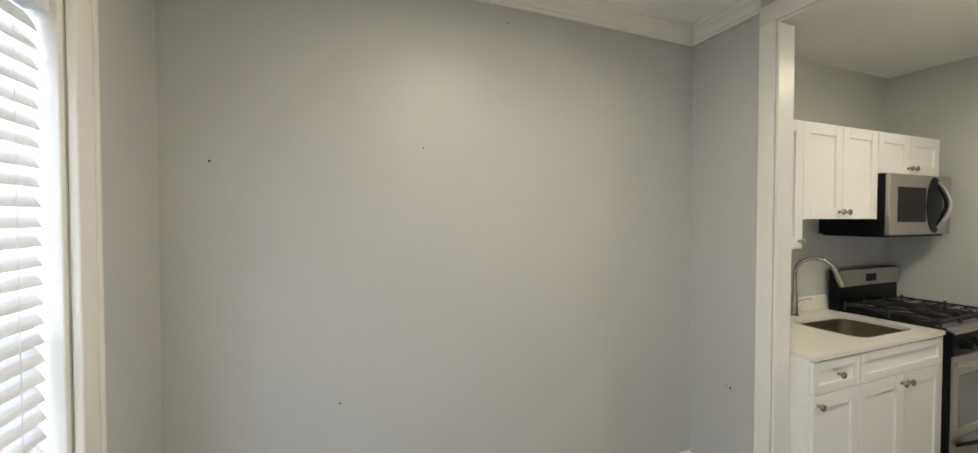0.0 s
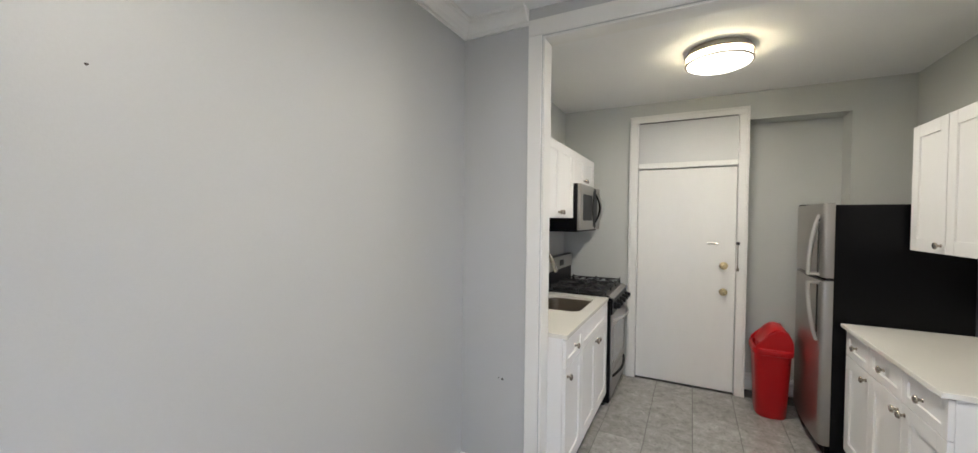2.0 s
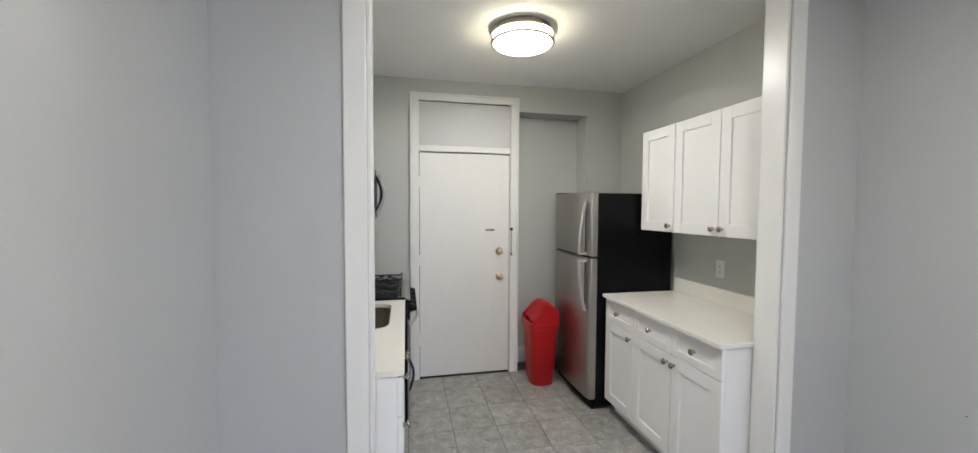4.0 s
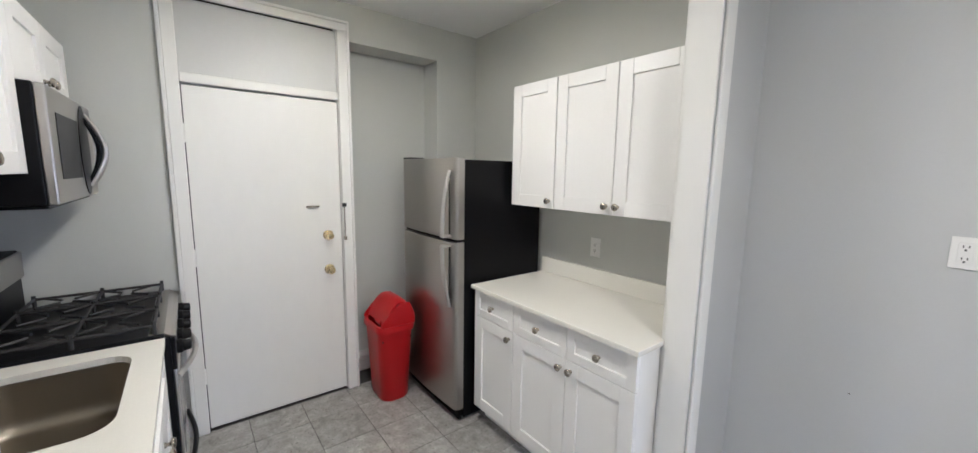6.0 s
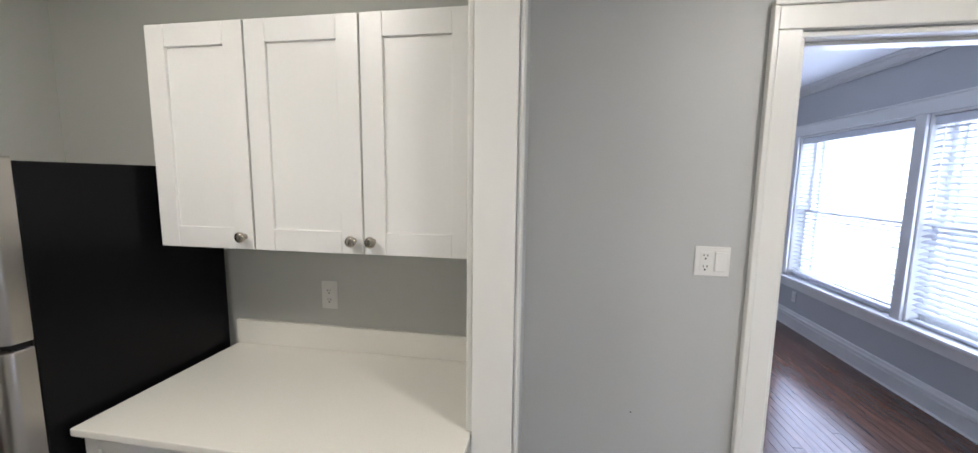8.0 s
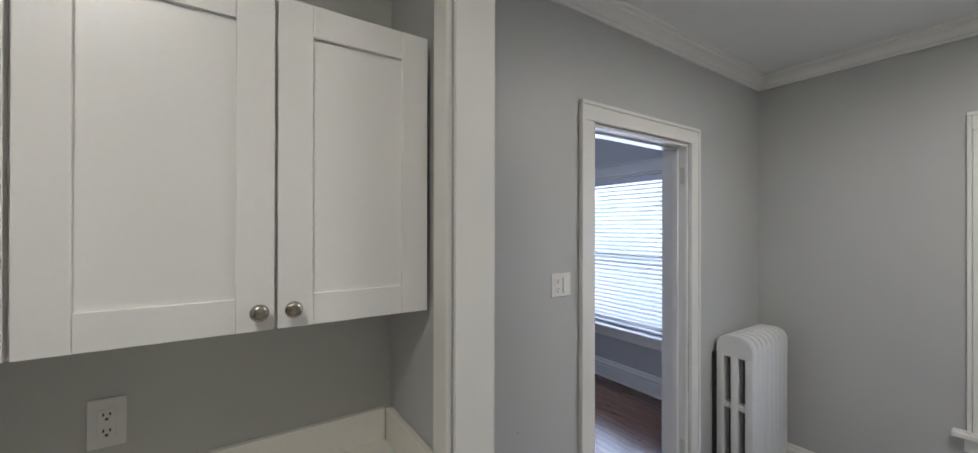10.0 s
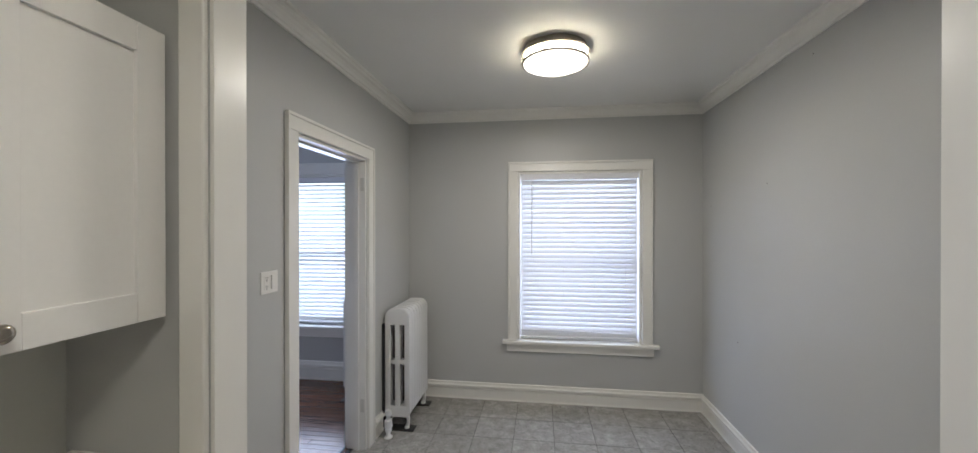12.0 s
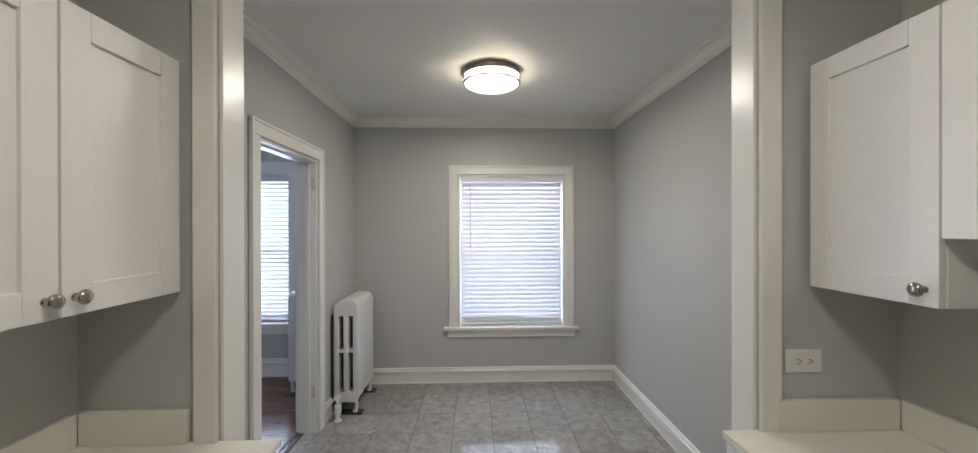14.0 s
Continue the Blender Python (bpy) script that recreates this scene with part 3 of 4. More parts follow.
blind("window_blind", -0.836, 0.186, 2.090, 0.576, DY0 - 0.055, 60, 0.0435, "white two-inch slatted blind, lowered and nearly closed", sag=0.8)
blind("window_blind", LW[0][0] + 0.025, LW[0][1] - 0.025, LWZ1 - 0.022, LWZ0 + 0.03, LY0 - 0.06, 24, 0.044, "white two-inch slatted blind, lowered with open slats", cords=3)
blind("window_blind", LW[1][0] + 0.025, LW[1][1] - 0.025, LWZ1 - 0.022, LWZ0 + 0.03, LY0 - 0.06, 6, 0.044, "white two-inch slatted blind, lowered, slats level, bottom rail askew", cords=3, wand=False, sag=0.9)

# the bright outdoors beyond the windows
HAZE, hnt, hb = material("bright_outdoors")
hn = add(hnt, "ShaderNodeTexNoise", Scale=0.35, Detail=5.0)
hc = hnt.nodes.new("ShaderNodeValToRGB")
hc.color_ramp.elements[0].position, hc.color_ramp.elements[0].color = 0.40, (0.50, 0.60, 0.50, 1)
hc.color_ramp.elements[1].position, hc.color_ramp.elements[1].color = 0.60, (0.95, 0.97, 1.0, 1)
hg = hnt.nodes.new("ShaderNodeNewGeometry")
hnt.links.new(hg.outputs["Position"], hn.inputs["Vector"])
hnt.links.new(hn.outputs["Fac"], hc.inputs[0])
hnt.links.new(hc.outputs[0], hb.inputs["Emission Color"])
hb.inputs["Base Color"].default_value = (0.1, 0.1, 0.1, 1)
hb.inputs["Emission Strength"].default_value = 2.4
structure("backdrop", box(-25, 45, -12.2, -12.0, -3.0, 14.0), HAZE, "pale bright trees and sky outside")

# area lamps in the openings stand in for daylight
lamp_area("daylight_dining", ((WX0 + WX1) / 2, DY0 - 0.235, 1.3), (90, 0, 0), 1.05, 1.5, SKY_DINING, DAYLIGHT)
for a, b in LW:
    lamp_area("daylight_living", ((a + b) / 2, LY0 - 0.235, 1.35), (90, 0, 0), b - a - 0.06, 1.44, SKY_LIVING, DAYLIGHT)
    # added lamp before the blind brightens the room but not the slats
    lamp_area("daylight_living", ((a + b) / 2, LY0 - 0.01, 1.35), (90, 0, 0), b - a - 0.08, 1.36, FILL_LIVING, DAYLIGHT)

structure("ground", box(-60, 60, -80, 60, -3.2, -3.0), GROUND, "grassy ground outside")

# ---- entrance door ----
DX_L, DX_R = -0.655, 0.172
door = thing("door_entrance", "white painted slab entrance door, shut, with brass knobs", "door", ((DX_L + DX_R) / 2, KY1 + 0.03, 0))
door["kind"] = "structure"


def rel(ob, bm):
    bmesh.ops.translate(bm, verts=bm.verts, vec=-Vector(ob.location))
    return bm


part("door_slab", rel(door, box(DX_L + 0.005, DX_R - 0.005, KY1 + 0.012, KY1 + 0.05, 0.012, 2.027, 0.002)), TRIM, door, "flat white painted slab")
for z, r, nm, lb in ((0.905, 0.025, "door_knob", "small round brass knob"), (1.142, 0.023, "deadbolt_knob", "round brass lock cylinder")):
    part("knob_rose", rel(door, lathe([(0.034, 0), (0.034, -0.004), (0.028, -0.009), (0.012, -0.012)], "y", 24, (0.078, KY1 + 0.012, z))), BRASS, door)
    part(nm, rel(door, lathe([(0.011, 0), (0.011, -0.022), (0.018, -0.03), (r, -0.042), (r, -0.05), (0.018, -0.058), (0.004, -0.06)], "y", 24, (0.078, KY1 + 0.004, z))), BRASS, door, lb, smooth=True)
part("mail_catch", rel(door, box(-0.055, 0.028, KY1 + 0.001, KY1 + 0.0115, 1.333, 1.346, 0.003)), NICKEL, door, "worn metal catch")
part("chain_track", rel(door, tube([(0.180, KY1 - 0.030, 1.345), (0.180, KY1 - 0.030, 1.12)], 0.004, 8)), NICKEL, door, "metal bar of the door guard")
part("chain_anchor", rel(door, box(0.166, 0.194, KY1 - 0.036, KY1 - 0.0225, 1.335, 1.36, 0.003)), IRON, door)
part("chain_anchor", rel(door, box(0.17, 0.191, KY1 - 0.036, KY1 - 0.0225, 1.105, 1.13, 0.003)), NICKEL, door)
for z in (0.3, 1.02, 1.72):
    part("hinge", rel(door, tube([(DX_L - 0.001, KY1 + 0.008, z), (DX_L - 0.001, KY1 + 0.008, z + 0.1)], 0.006, 8)), TRIM, door, "painted hinge")
casing("trim_door_entrance", "x", KY1 - 0.0005, -1, DX_L - 0.0, DX_R + 0.0, 0, 2.475, 0.078, 0.022, head=0.066, label="white casing round the entrance door and its transom")
structure("trim_door_jamb", box(DX_L - 0.03, DX_L, KY1 + 0.001, KY1 + 0.1, 0, 2.5), TRIM, "white door jamb")
structure("trim_door_jamb", box(DX_R, DX_R + 0.03, KY1 + 0.001, KY1 + 0.1, 0, 2.5), TRIM, "white door jamb")
structure("trim_transom_bar", box(DX_L, DX_R, KY1 - 0.012, KY1 + 0.06, 2.036, 2.088, 0.006), TRIM, "white transom bar over the door")
structure("transom_panel", box(DX_L, DX_R, KY1 + 0.02, KY1 + 0.03, 2.089, 2.475), surface("transom_paint", (0.60, 0.60, 0.58), 0.45), "painted panel in place of the transom light")
# unseen black block behind the door keeps the gap round the slab dark
structure("door_gap_backing", box(DX_L - 0.06, DX_R + 0.06, KY1 + 0.06, KY1 + 0.2, 0, 2.54), GASKET)


# ---- shaker fronts and cabinets ----
def shaker(ob, name, x, y0, y1, z0, z1, out, knob=None, stile=0.070, mat=CAB, label=""):
    """A shaker front in the plane x, facing out (+1 or -1 along x); panel recessed in a frame; a nickel knob at (y, z)."""
    th = 0.02

    def fx(a, b, p, q, r, s, bv=0.0015):
        lo, hi = sorted((x + out * a, x + out * b))
        return box(lo, hi, p, q, r, s, bv)

    e = part(name, rel(ob, fx(0, th * 0.5, y0 + 0.01, y1 - 0.01, z0 + 0.01, z1 - 0.01, 0)), mat, ob, label)
    loc = Vector(ob.location)
    for args in ((y0, y0 + stile, z0, z1), (y1 - stile, y1, z0, z1)):
        bm = fx(0.0005, th, *args)
        bmesh.ops.translate(bm, verts=bm.verts, vec=-loc)
        mesh_ob("stile", bm, mat, e)
    st = min(stile, (z1 - z0) * 0.28)
    for args in ((y0 + stile + 0.0005, y1 - stile - 0.0005, z0, z0 + st), (y0 + stile + 0.0005, y1 - stile - 0.0005, z1 - st, z1)):
        bm = fx(0.0005, th - 0.0003, *args)
        bmesh.ops.translate(bm, verts=bm.verts, vec=-loc)
        mesh_ob("rail", bm, mat, e)
    if knob:
        ky, kz = knob
        prof = [(0.0095, 0), (0.009, 0.003), (0.0065, 0.006), (0.0065, 0.013), (0.010, 0.016), (0.0165, 0.019), (0.018, 0.0225), (0.0175, 0.026), (0.0145, 0.0295), (0.009, 0.0315), (0.002, 0.032)]
        bm = lathe([(r, out * h) for r, h in prof], "x", 20, (x + out * th, ky, kz))
        bmesh.ops.recalc_face_normals(bm, faces=bm.faces)
        bmesh.ops.translate(bm, verts=bm.verts, vec=-loc)
        mesh_ob("knob", bm, NICKEL, e, "round brushed nickel knob", smooth=True)
    return e


def cabinet_body(ob, x0, x1, y0, y1, z0, z1, toe=None, out=1):
    part("body", rel(ob, box(x0, x1, y0, y1, z0, z1, 0.0015)), CAB, ob)
    if toe:
        a, b = sorted((x0 if out < 0 else x0, x1))
        ta, tb = (x0 + 0.07, x1) if out < 0 else (x0, x1 - 0.07)
        part("toe_kick", rel(ob, box(ta, tb, y0 + 0.001, y1 - 0.001, 0.0, z0 - 0.0005)), CAB, ob, "recessed white toe kick")


# right-hand run: base units facing -x
RX = 0.714
base_label_r = "white shaker base cabinet with drawer over %s"
for (a, b, doors) in ((0.877, 1.235, 1), (0.134, 0.876, 2)):
    u = thing("base_cabinet", base_label_r % ("one door" if doors == 1 else "two doors, shut"), "kitchen cabinet", ((RX + KX1) / 2, (a + b) / 2, 0), "base cabinets")
    cabinet_body(u, RX, KX1 - 0.002, a + 0.0015, b - 0.001, 0.105, 0.881, True, -1)
    g = 0.002
    spans = [(a, b)] if doors == 1 else [(a, (a + b) / 2 - 0.006), ((a + b) / 2 - 0.006, b)]
    for i, (p, q) in enumerate(spans):
        shaker(u, "drawer", RX - 0.0005, p + g, q - g, 0.716, 0.873, -1, ((p + q) / 2, 0.797), 0.045, label="white drawer front with a nickel knob")
        ky = p + 0.032 if doors == 1 else (q - 0.032 if i == 0 else p + 0.032)
        shaker(u, "door", RX - 0.0005, p + g, q - g, 0.112, 0.712, -1, (ky, 0.665), label="white shaker door with a nickel knob")
worktop = thing("worktop", "white quartz worktop with a low upstand, clear of things", "worktop", (0.97, 0.69, 0.876), "worktops")
part("slab", rel(worktop, box(RX - 0.048, KX1 - 0.002, 0.117, 1.240, 0.8815, 0.905, 0.003)), COUNTER, worktop)
part("upstand", rel(worktop, box(KX1 - 0.022, KX1 - 0.0025, 0.141, 1.243, 0.9055, 1.008, 0.002)), COUNTER, worktop)
part("upstand", rel(worktop, box(0.95, KX1 - 0.0225, 0.117, 0.140, 0.9055, 1.008, 0.002)), COUNTER, worktop)

# right-hand wall units
ux = 0.987
for a, b, doors in ((0.870, 1.230, 1), (0.130, 0.869, 2)):
    u = thing("wall_cabinet", "white shaker wall cabinet with %s, hung over the worktop" % ("one door" if doors == 1 else "two doors"), "kitchen cabinet", ((ux + KX1) / 2, (a + b) / 2, 1.38), "wall cabinets")
    cabinet_body(u, ux, KX1 - 0.002, a + 0.0015, b - 0.001, 1.383, 2.102)
    spans = [(a, b)] if doors == 1 else [(a, (a + b) / 2 - 0.013), ((a + b) / 2 - 0.013, b)]
    for i, (p, q) in enumerate(spans):
        ky = p + 0.034 if doors == 1 else (q - 0.032 if i == 0 else p + 0.032)
        shaker(u, "door", ux - 0.0005, p + 0.0032, q - 0.0032, 1.383, 2.102, -1, (ky, 1.425), label="white shaker door with a nickel knob")

# left-hand run
lx = -0.805
LY_END = 1.318
for a, b, nd in ((0.124, 0.50, 1), (0.501, LY_END - 0.002, 2)):
    u = thing("base_cabinet", "white shaker base cabinet with " + ("a drawer and one door" if nd == 1 else "two doors under the sink"), "kitchen cabinet", ((KX0 + lx) / 2, (a + b) / 2, 0), "base cabinets")
    if nd == 1:
        cabinet_body(u, KX0 + 0.002, lx, a + 0.0015, b - 0.001, 0.105, 0.881, True, 1)
    else:
        part("body", rel(u, box(lx - 0.02, lx, a + 0.0015, b - 0.001, 0.105, 0.881, 0.001)), CAB, u)
        part("side", rel(u, box(KX0 + 0.002, lx - 0.0205, b - 0.02, b - 0.001, 0.105, 0.881)), CAB, u)
        part("toe_kick", rel(u, box(KX0 + 0.01, lx - 0.07, a + 0.001, b - 0.001, 0, 0.104)), CAB, u)
    spans = [(a, b)] if nd == 1 else [(a, (a + b) / 2), ((a + b) / 2, b)]
    if nd == 2:
        shaker(u, "false_drawer", lx + 0.0005, a + 0.002, b - 0.002, 0.716, 0.873, 1, None, 0.045, label="white false drawer front")
    for i, (p, q) in enumerate(spans):
        if nd == 1:
            shaker(u, "drawer", lx + 0.0005, p + 0.002, q - 0.002, 0.716, 0.873, 1, ((p + q) / 2, 0.797), 0.045)
        ky = p + 0.032 if nd == 1 else (q - 0.032 if i == 0 else p + 0.032)
        shaker(u, "door", lx + 0.0005, p + 0.002, q - 0.002, 0.112, 0.712, 1, (ky, 0.665), label="white shaker door with a nickel knob")

SX0, SX1, SY0, SY1 = -1.235, -0.862, 0.68, 1.222


def rounded(x0, x1, y0, y1, r, n=5):
    pts = []
    for cx, cy, a0 in ((x1 - r, y1 - r, 0), (x0 + r, y1 - r, 90), (x0 + r, y0 + r, 180), (x1 - r, y0 + r, 270)):
        for k in range(n + 1):
            a = radians(a0 + 90 * k / n)
            pts.append((cx + r * math.cos(a), cy + r * math.sin(a)))
    return pts


def slab_with_hole(x0, x1, y0, y1, z0, z1, hole):
    """A slab with a rounded cut-out."""
    bm = bmesh.new()
    outer = [(x1, y1), (x0, y1), (x0, y0), (x1, y0)]
    n = len(hole) // 4
    top, bot = [], []
    for z, dst in ((z1, top), (z0, bot)):
        o = [bm.verts.new((*p, z)) for p in outer]
        h = [bm.verts.new((*p, z)) for p in hole]
        dst.extend((o, h))
        for c in range(4):
            seg = h[c * n:(c + 1) * n]
            for i in range(len(seg) - 1):
                bm.faces.new((o[c], seg[i], seg[i + 1]))
            bm.faces.new((o[c], seg[-1], h[((c + 1) * n) % len(h)], o[(c + 1) % 4]))
    for a, b in ((top[0], bot[0]), (top[1], bot[1])):
        for i in range(len(a)):
            j = (i + 1) % len(a)
            bm.faces.new((a[i], a[j], b[j], b[i]))
    bmesh.ops.recalc_face_normals(bm, faces=bm.faces)
    return bm


hole = rounded(SX0, SX1, SY0, SY1, 0.075)
wl = thing("worktop", "white quartz worktop with an undermounted sink cut into it", "worktop", (-1.08, 0.75, 0.876), "worktops")
part("slab", rel(wl, slab_with_hole(KX0 + 0.002, lx + 0.028, 0.117, LY_END, 0.8815, 0.905, hole)), COUNTER, wl)
part("upstand", rel(wl, box(KX0 + 0.002, KX0 + 0.022, 0.141, LY_END, 0.9055, 1.008, 0.002)), COUNTER, wl)
part("upstand", rel(wl, box(KX0 + 0.0225, -0.95, 0.117, 0.140, 0.9055, 1.008, 0.002)), COUNTER, wl)
sink = thing("sink", "rounded stainless steel undermount sink, empty", "sink", (-1.04, 0.95, 0.70))
bm = bmesh.new()
loops = []
for (ins, z) in ((-0.006, 0.881), (0.0, 0.8775), (0.004, 0.76), (0.008, 0.735), (0.016, 0.718), (0.03, 0.708), (0.05, 0.704)):
    loops.append([bm.verts.new((*p, z)) for p in rounded(SX0 + ins, SX1 - ins, SY0 + ins, SY1 - ins, 0.075)])
for p, q in zip(loops, loops[1:]):
    for i in range(len(p)):
        bm.faces.new((p[i], p[(i + 1) % len(p)], q[(i + 1) % len(p)], q[i]))
bm.faces.new(loops[-1])
bmesh.ops.recalc_face_normals(bm, faces=bm.faces)
for f in bm.faces:
    if f.calc_center_median().z < 0.71 and f.normal.z < 0:
        bmesh.ops.reverse_faces(bm, faces=bm.faces)
        break
part("basin", rel(sink, bm), SINKM, sink, smooth=True)
part("drain", rel(sink, lathe([(0.045, 0.7043), (0.045, 0.7062), (0.034, 0.7066), (0.02, 0.7052)], "z", 24, (-1.04, 0.95, 0))), NICKEL, sink)

faucet = thing("faucet", "tall brushed nickel gooseneck tap with pull-down spray head and side lever", "tap", (-1.335, 0.90, 0.905))
part("base", lathe([(0.028, 0.0005), (0.028, 0.006), (0.02, 0.012), (0.017, 0.12), (0.015, 0.14)], "z", 20), NICKEL, faucet, smooth=True)
neck = [(0, 0, 0.13), (0, 0, 0.29)] + [(0.085 * (1 - math.cos(radians(a))), 0.085 * 0.7 * (1 - math.cos(radians(a))), 0.29 + 0.10 * math.sin(radians(a))) for a in range(15, 150, 12)]
part("spout", tube(neck, 0.0115, 14), NICKEL, faucet, smooth=True)
q0 = Vector(neck[-1])
part("spray_head", tube([q0, q0 + Vector((0.012, 0.009, -0.03)), q0 + Vector((0.024, 0.018, -0.07)), q0 + Vector((0.040, 0.030, -0.125))], 0.0160, 14), NICKEL, faucet, smooth=True)
part("lever", tube([(0, 0, 0.085), (0.05, 0.04, 0.105), (0.075, 0.06, 0.125)], 0.006, 10), NICKEL, faucet, smooth=True)

# left-hand wall units
lux = -1.08
for a, b, z, nd, what in ((0.135, 0.497, 1.387, 1, "one long door"), (0.498, 1.235, 1.555, 2, "two doors"), (1.236, 1.99, 1.85, 2, "two low doors, over the microwave")):
    u = thing("wall_cabinet", "white shaker wall cabinet with " + what, "kitchen cabinet", ((KX0 + lux) / 2, (a + b) / 2, z), "wall cabinets")
    cabinet_body(u, KX0 + 0.002, lux, a + 0.0015, b - 0.001, z, 2.112)
    spans = [(a, b)] if nd == 1 else [(a, (a + b) / 2), ((a + b) / 2, b)]
    for i, (p, q) in enumerate(spans):
        ky = q - 0.032 if nd == 1 else (q - 0.032 if i == 0 else p + 0.032)
        shaker(u, "door", lux + 0.0005, p + 0.002, q - 0.002, z, 2.112, 1, (ky, z + 0.042), 0.066, label="white shaker door with a nickel knob")

# ---- microwave ----
mw = thing("microwave", "stainless over-the-range microwave with a black bowed handle", "microwave oven", (-1.15, 1.6, 1.44))
MY0, MY1, MZ0, MZ1 = 1.240, 1.985, 1.450, 1.845
part("body", rel(mw, box(KX0 + 0.002, -1.0285, MY0, MY1, MZ0, MZ1, 0.004)), BLACK, mw, "black metal case")
part("door", rel(mw, box(-1.028, -1.0, MY0 + 0.003, MY1 - 0.002, MZ0 + 0.003, MZ1 - 0.002, 0.006)), STEEL, mw, "stainless front")
part("window", rel(mw, box(-0.9998, -0.998, MY0 + 0.085, MY0 + 0.42, MZ0 + 0.085, MZ1 - 0.085, 0.0006)), BLACK, mw, "dark glass window")
part("control_panel", rel(mw, lathe([(0.19, 0.0002), (0.19, 0.0028), (0.18, 0.0034)], "x", 32, (-1.0, MY0 + 0.53, (MZ0 + MZ1) / 2), sx=0.52, sy=0.98)), BLACK, mw, "black oval panel behind the handle", smooth=True)
part("handle", rel(mw, tube(arc((-0.998, MY0 + 0.57, MZ0 + 0.045), (-0.998, MY0 + 0.57, MZ1 - 0.045), (0.056, 0, 0), 20), 0.013, 12, flat=0.8)), HANDLE, mw, "bowed stainless handle", smooth=True)
part("handle_grip", rel(mw, tube(arc((-1.0, MY0 + 0.565, MZ0 + 0.06), (-1.0, MY0 + 0.565, MZ1 - 0.06), (0.040, 0, 0), 20), 0.010, 12, flat=0.8)), BLACK, mw, "black inner side of the handle", smooth=True)
part("underside", rel(mw, box(KX0 + 0.02, -1.03, MY0 + 0.02, MY1 - 0.02, MZ0 - 0.012, MZ0 - 0.0005)), BLACKM, mw)

# ---- gas range ----
st = thing("gas_range", "freestanding stainless gas range with black cast-iron grates and black sides", "cooker", (-1.05, 1.73, 0))
GY0, GY1, GXF = 1.322, 2.065, -0.758
part("body", rel(st, box(KX0 + 0.03, GXF - 0.004, GY0, GY1, 0.03, 0.90, 0.003)), BLACK, st, "black enamelled sides")
part("cooktop", rel(st, box(KX0 + 0.03, GXF - 0.0205, GY0, GY1, 0.9005, 0.918, 0.005)), BLACK, st, "black glossy cooktop")
part("backguard", rel(st, box(KX0 + 0.03, KX0 + 0.09, GY0, GY1, 0.9185, 1.195, 0.006)), BLACK, st)
part("backguard_panel", rel(st, box(KX0 + 0.0905, KX0 + 0.102, GY0 + 0.004, GY1 - 0.004, 1.07, 1.19, 0.006)), STEEL, st, "stainless control panel")
part("clock", rel(st, box(KX0 + 0.1022, KX0 + 0.1035, GY0 + 0.30, GY0 + 0.43, 1.10, 1.155, 0.0005)), BLACK, st, "small black display")
slope = [(GXF - 0.070, 0.9184), (GXF - 0.064, 0.9240), (GXF + 0.012, 0.9010), (GXF + 0.016, 0.8965), (GXF + 0.016, 0.8890), (GXF + 0.0125, 0.8890), (GXF + 0.0125, 0.8960), (GXF - 0.020, 0.9184)]
bm = bmesh.new()
ends = [[bm.verts.new((x, y, z)) for x, z in slope] for y in (GY0 + 0.012, GY1 - 0.004)]
for i in range(len(slope)):
    j = (i + 1) % len(slope)
    bm.faces.new((ends[0][i], ends[0][j], ends[1][j], ends[1][i]))
bm.faces.new(ends[0][::-1])
bm.faces.new(ends[1])
bmesh.ops.recalc_face_normals(bm, faces=bm.faces)
part("front_lip", rel(st, bm), STEEL, st, "sloping stainless front edge")
part("control_strip", rel(st, box(GXF - 0.0035, GXF + 0.012, GY0, GY1, 0.76, 0.895, 0.004)), BLACK, st, "black knob panel")
for i in range(5):
    y = GY0 + 0.09 + i * 0.143
    part("burner_knob", rel(st, lathe([(0.030, 0.0), (0.030, 0.018), (0.025, 0.022), (0.022, 0.046), (0.018, 0.050), (0.004, 0.051)], "x", 18, (GXF + 0.0125, y, 0.825))), BLACK, st, "black burner knob", smooth=True)
oven = part("oven_door", rel(st, box(GXF - 0.0035, GXF + 0.008, GY0 + 0.014, GY1 - 0.014, 0.27, 0.755, 0.004)), STEEL, st, "stainless oven door")
part("oven_window", rel(st, box(GXF + 0.0082, GXF + 0.0095, GY0 + 0.09, GY1 - 0.09, 0.33, 0.64, 0.0005)), OVENGLASS, st, "dark oven glass")
part("oven_handle", rel(st, tube(arc((GXF + 0.008, GY0 + 0.04, 0.71), (GXF + 0.008, GY1 - 0.04, 0.71), (0.066, 0, 0.0), 22), 0.012, 12)), HANDLE, st, "bowed stainless handle", smooth=True)
part("drawer", rel(st, box(GXF - 0.0035, GXF + 0.006, GY0 + 0.014, GY1 - 0.014, 0.065, 0.262, 0.004)), STEEL, st, "stainless warming drawer")
part("drawer_handle", rel(st, tube(arc((GXF + 0.008, GY0 + 0.08, 0.23), (GXF + 0.008, GY1 - 0.08, 0.23), (0.035, 0, 0.0)), 0.011, 10)), BLACK, st, smooth=True)
part("plinth", rel(st, box(KX0 + 0.04, GXF - 0.05, GY0 + 0.01, GY1 - 0.01, 0, 0.0295)), GASKET, st)
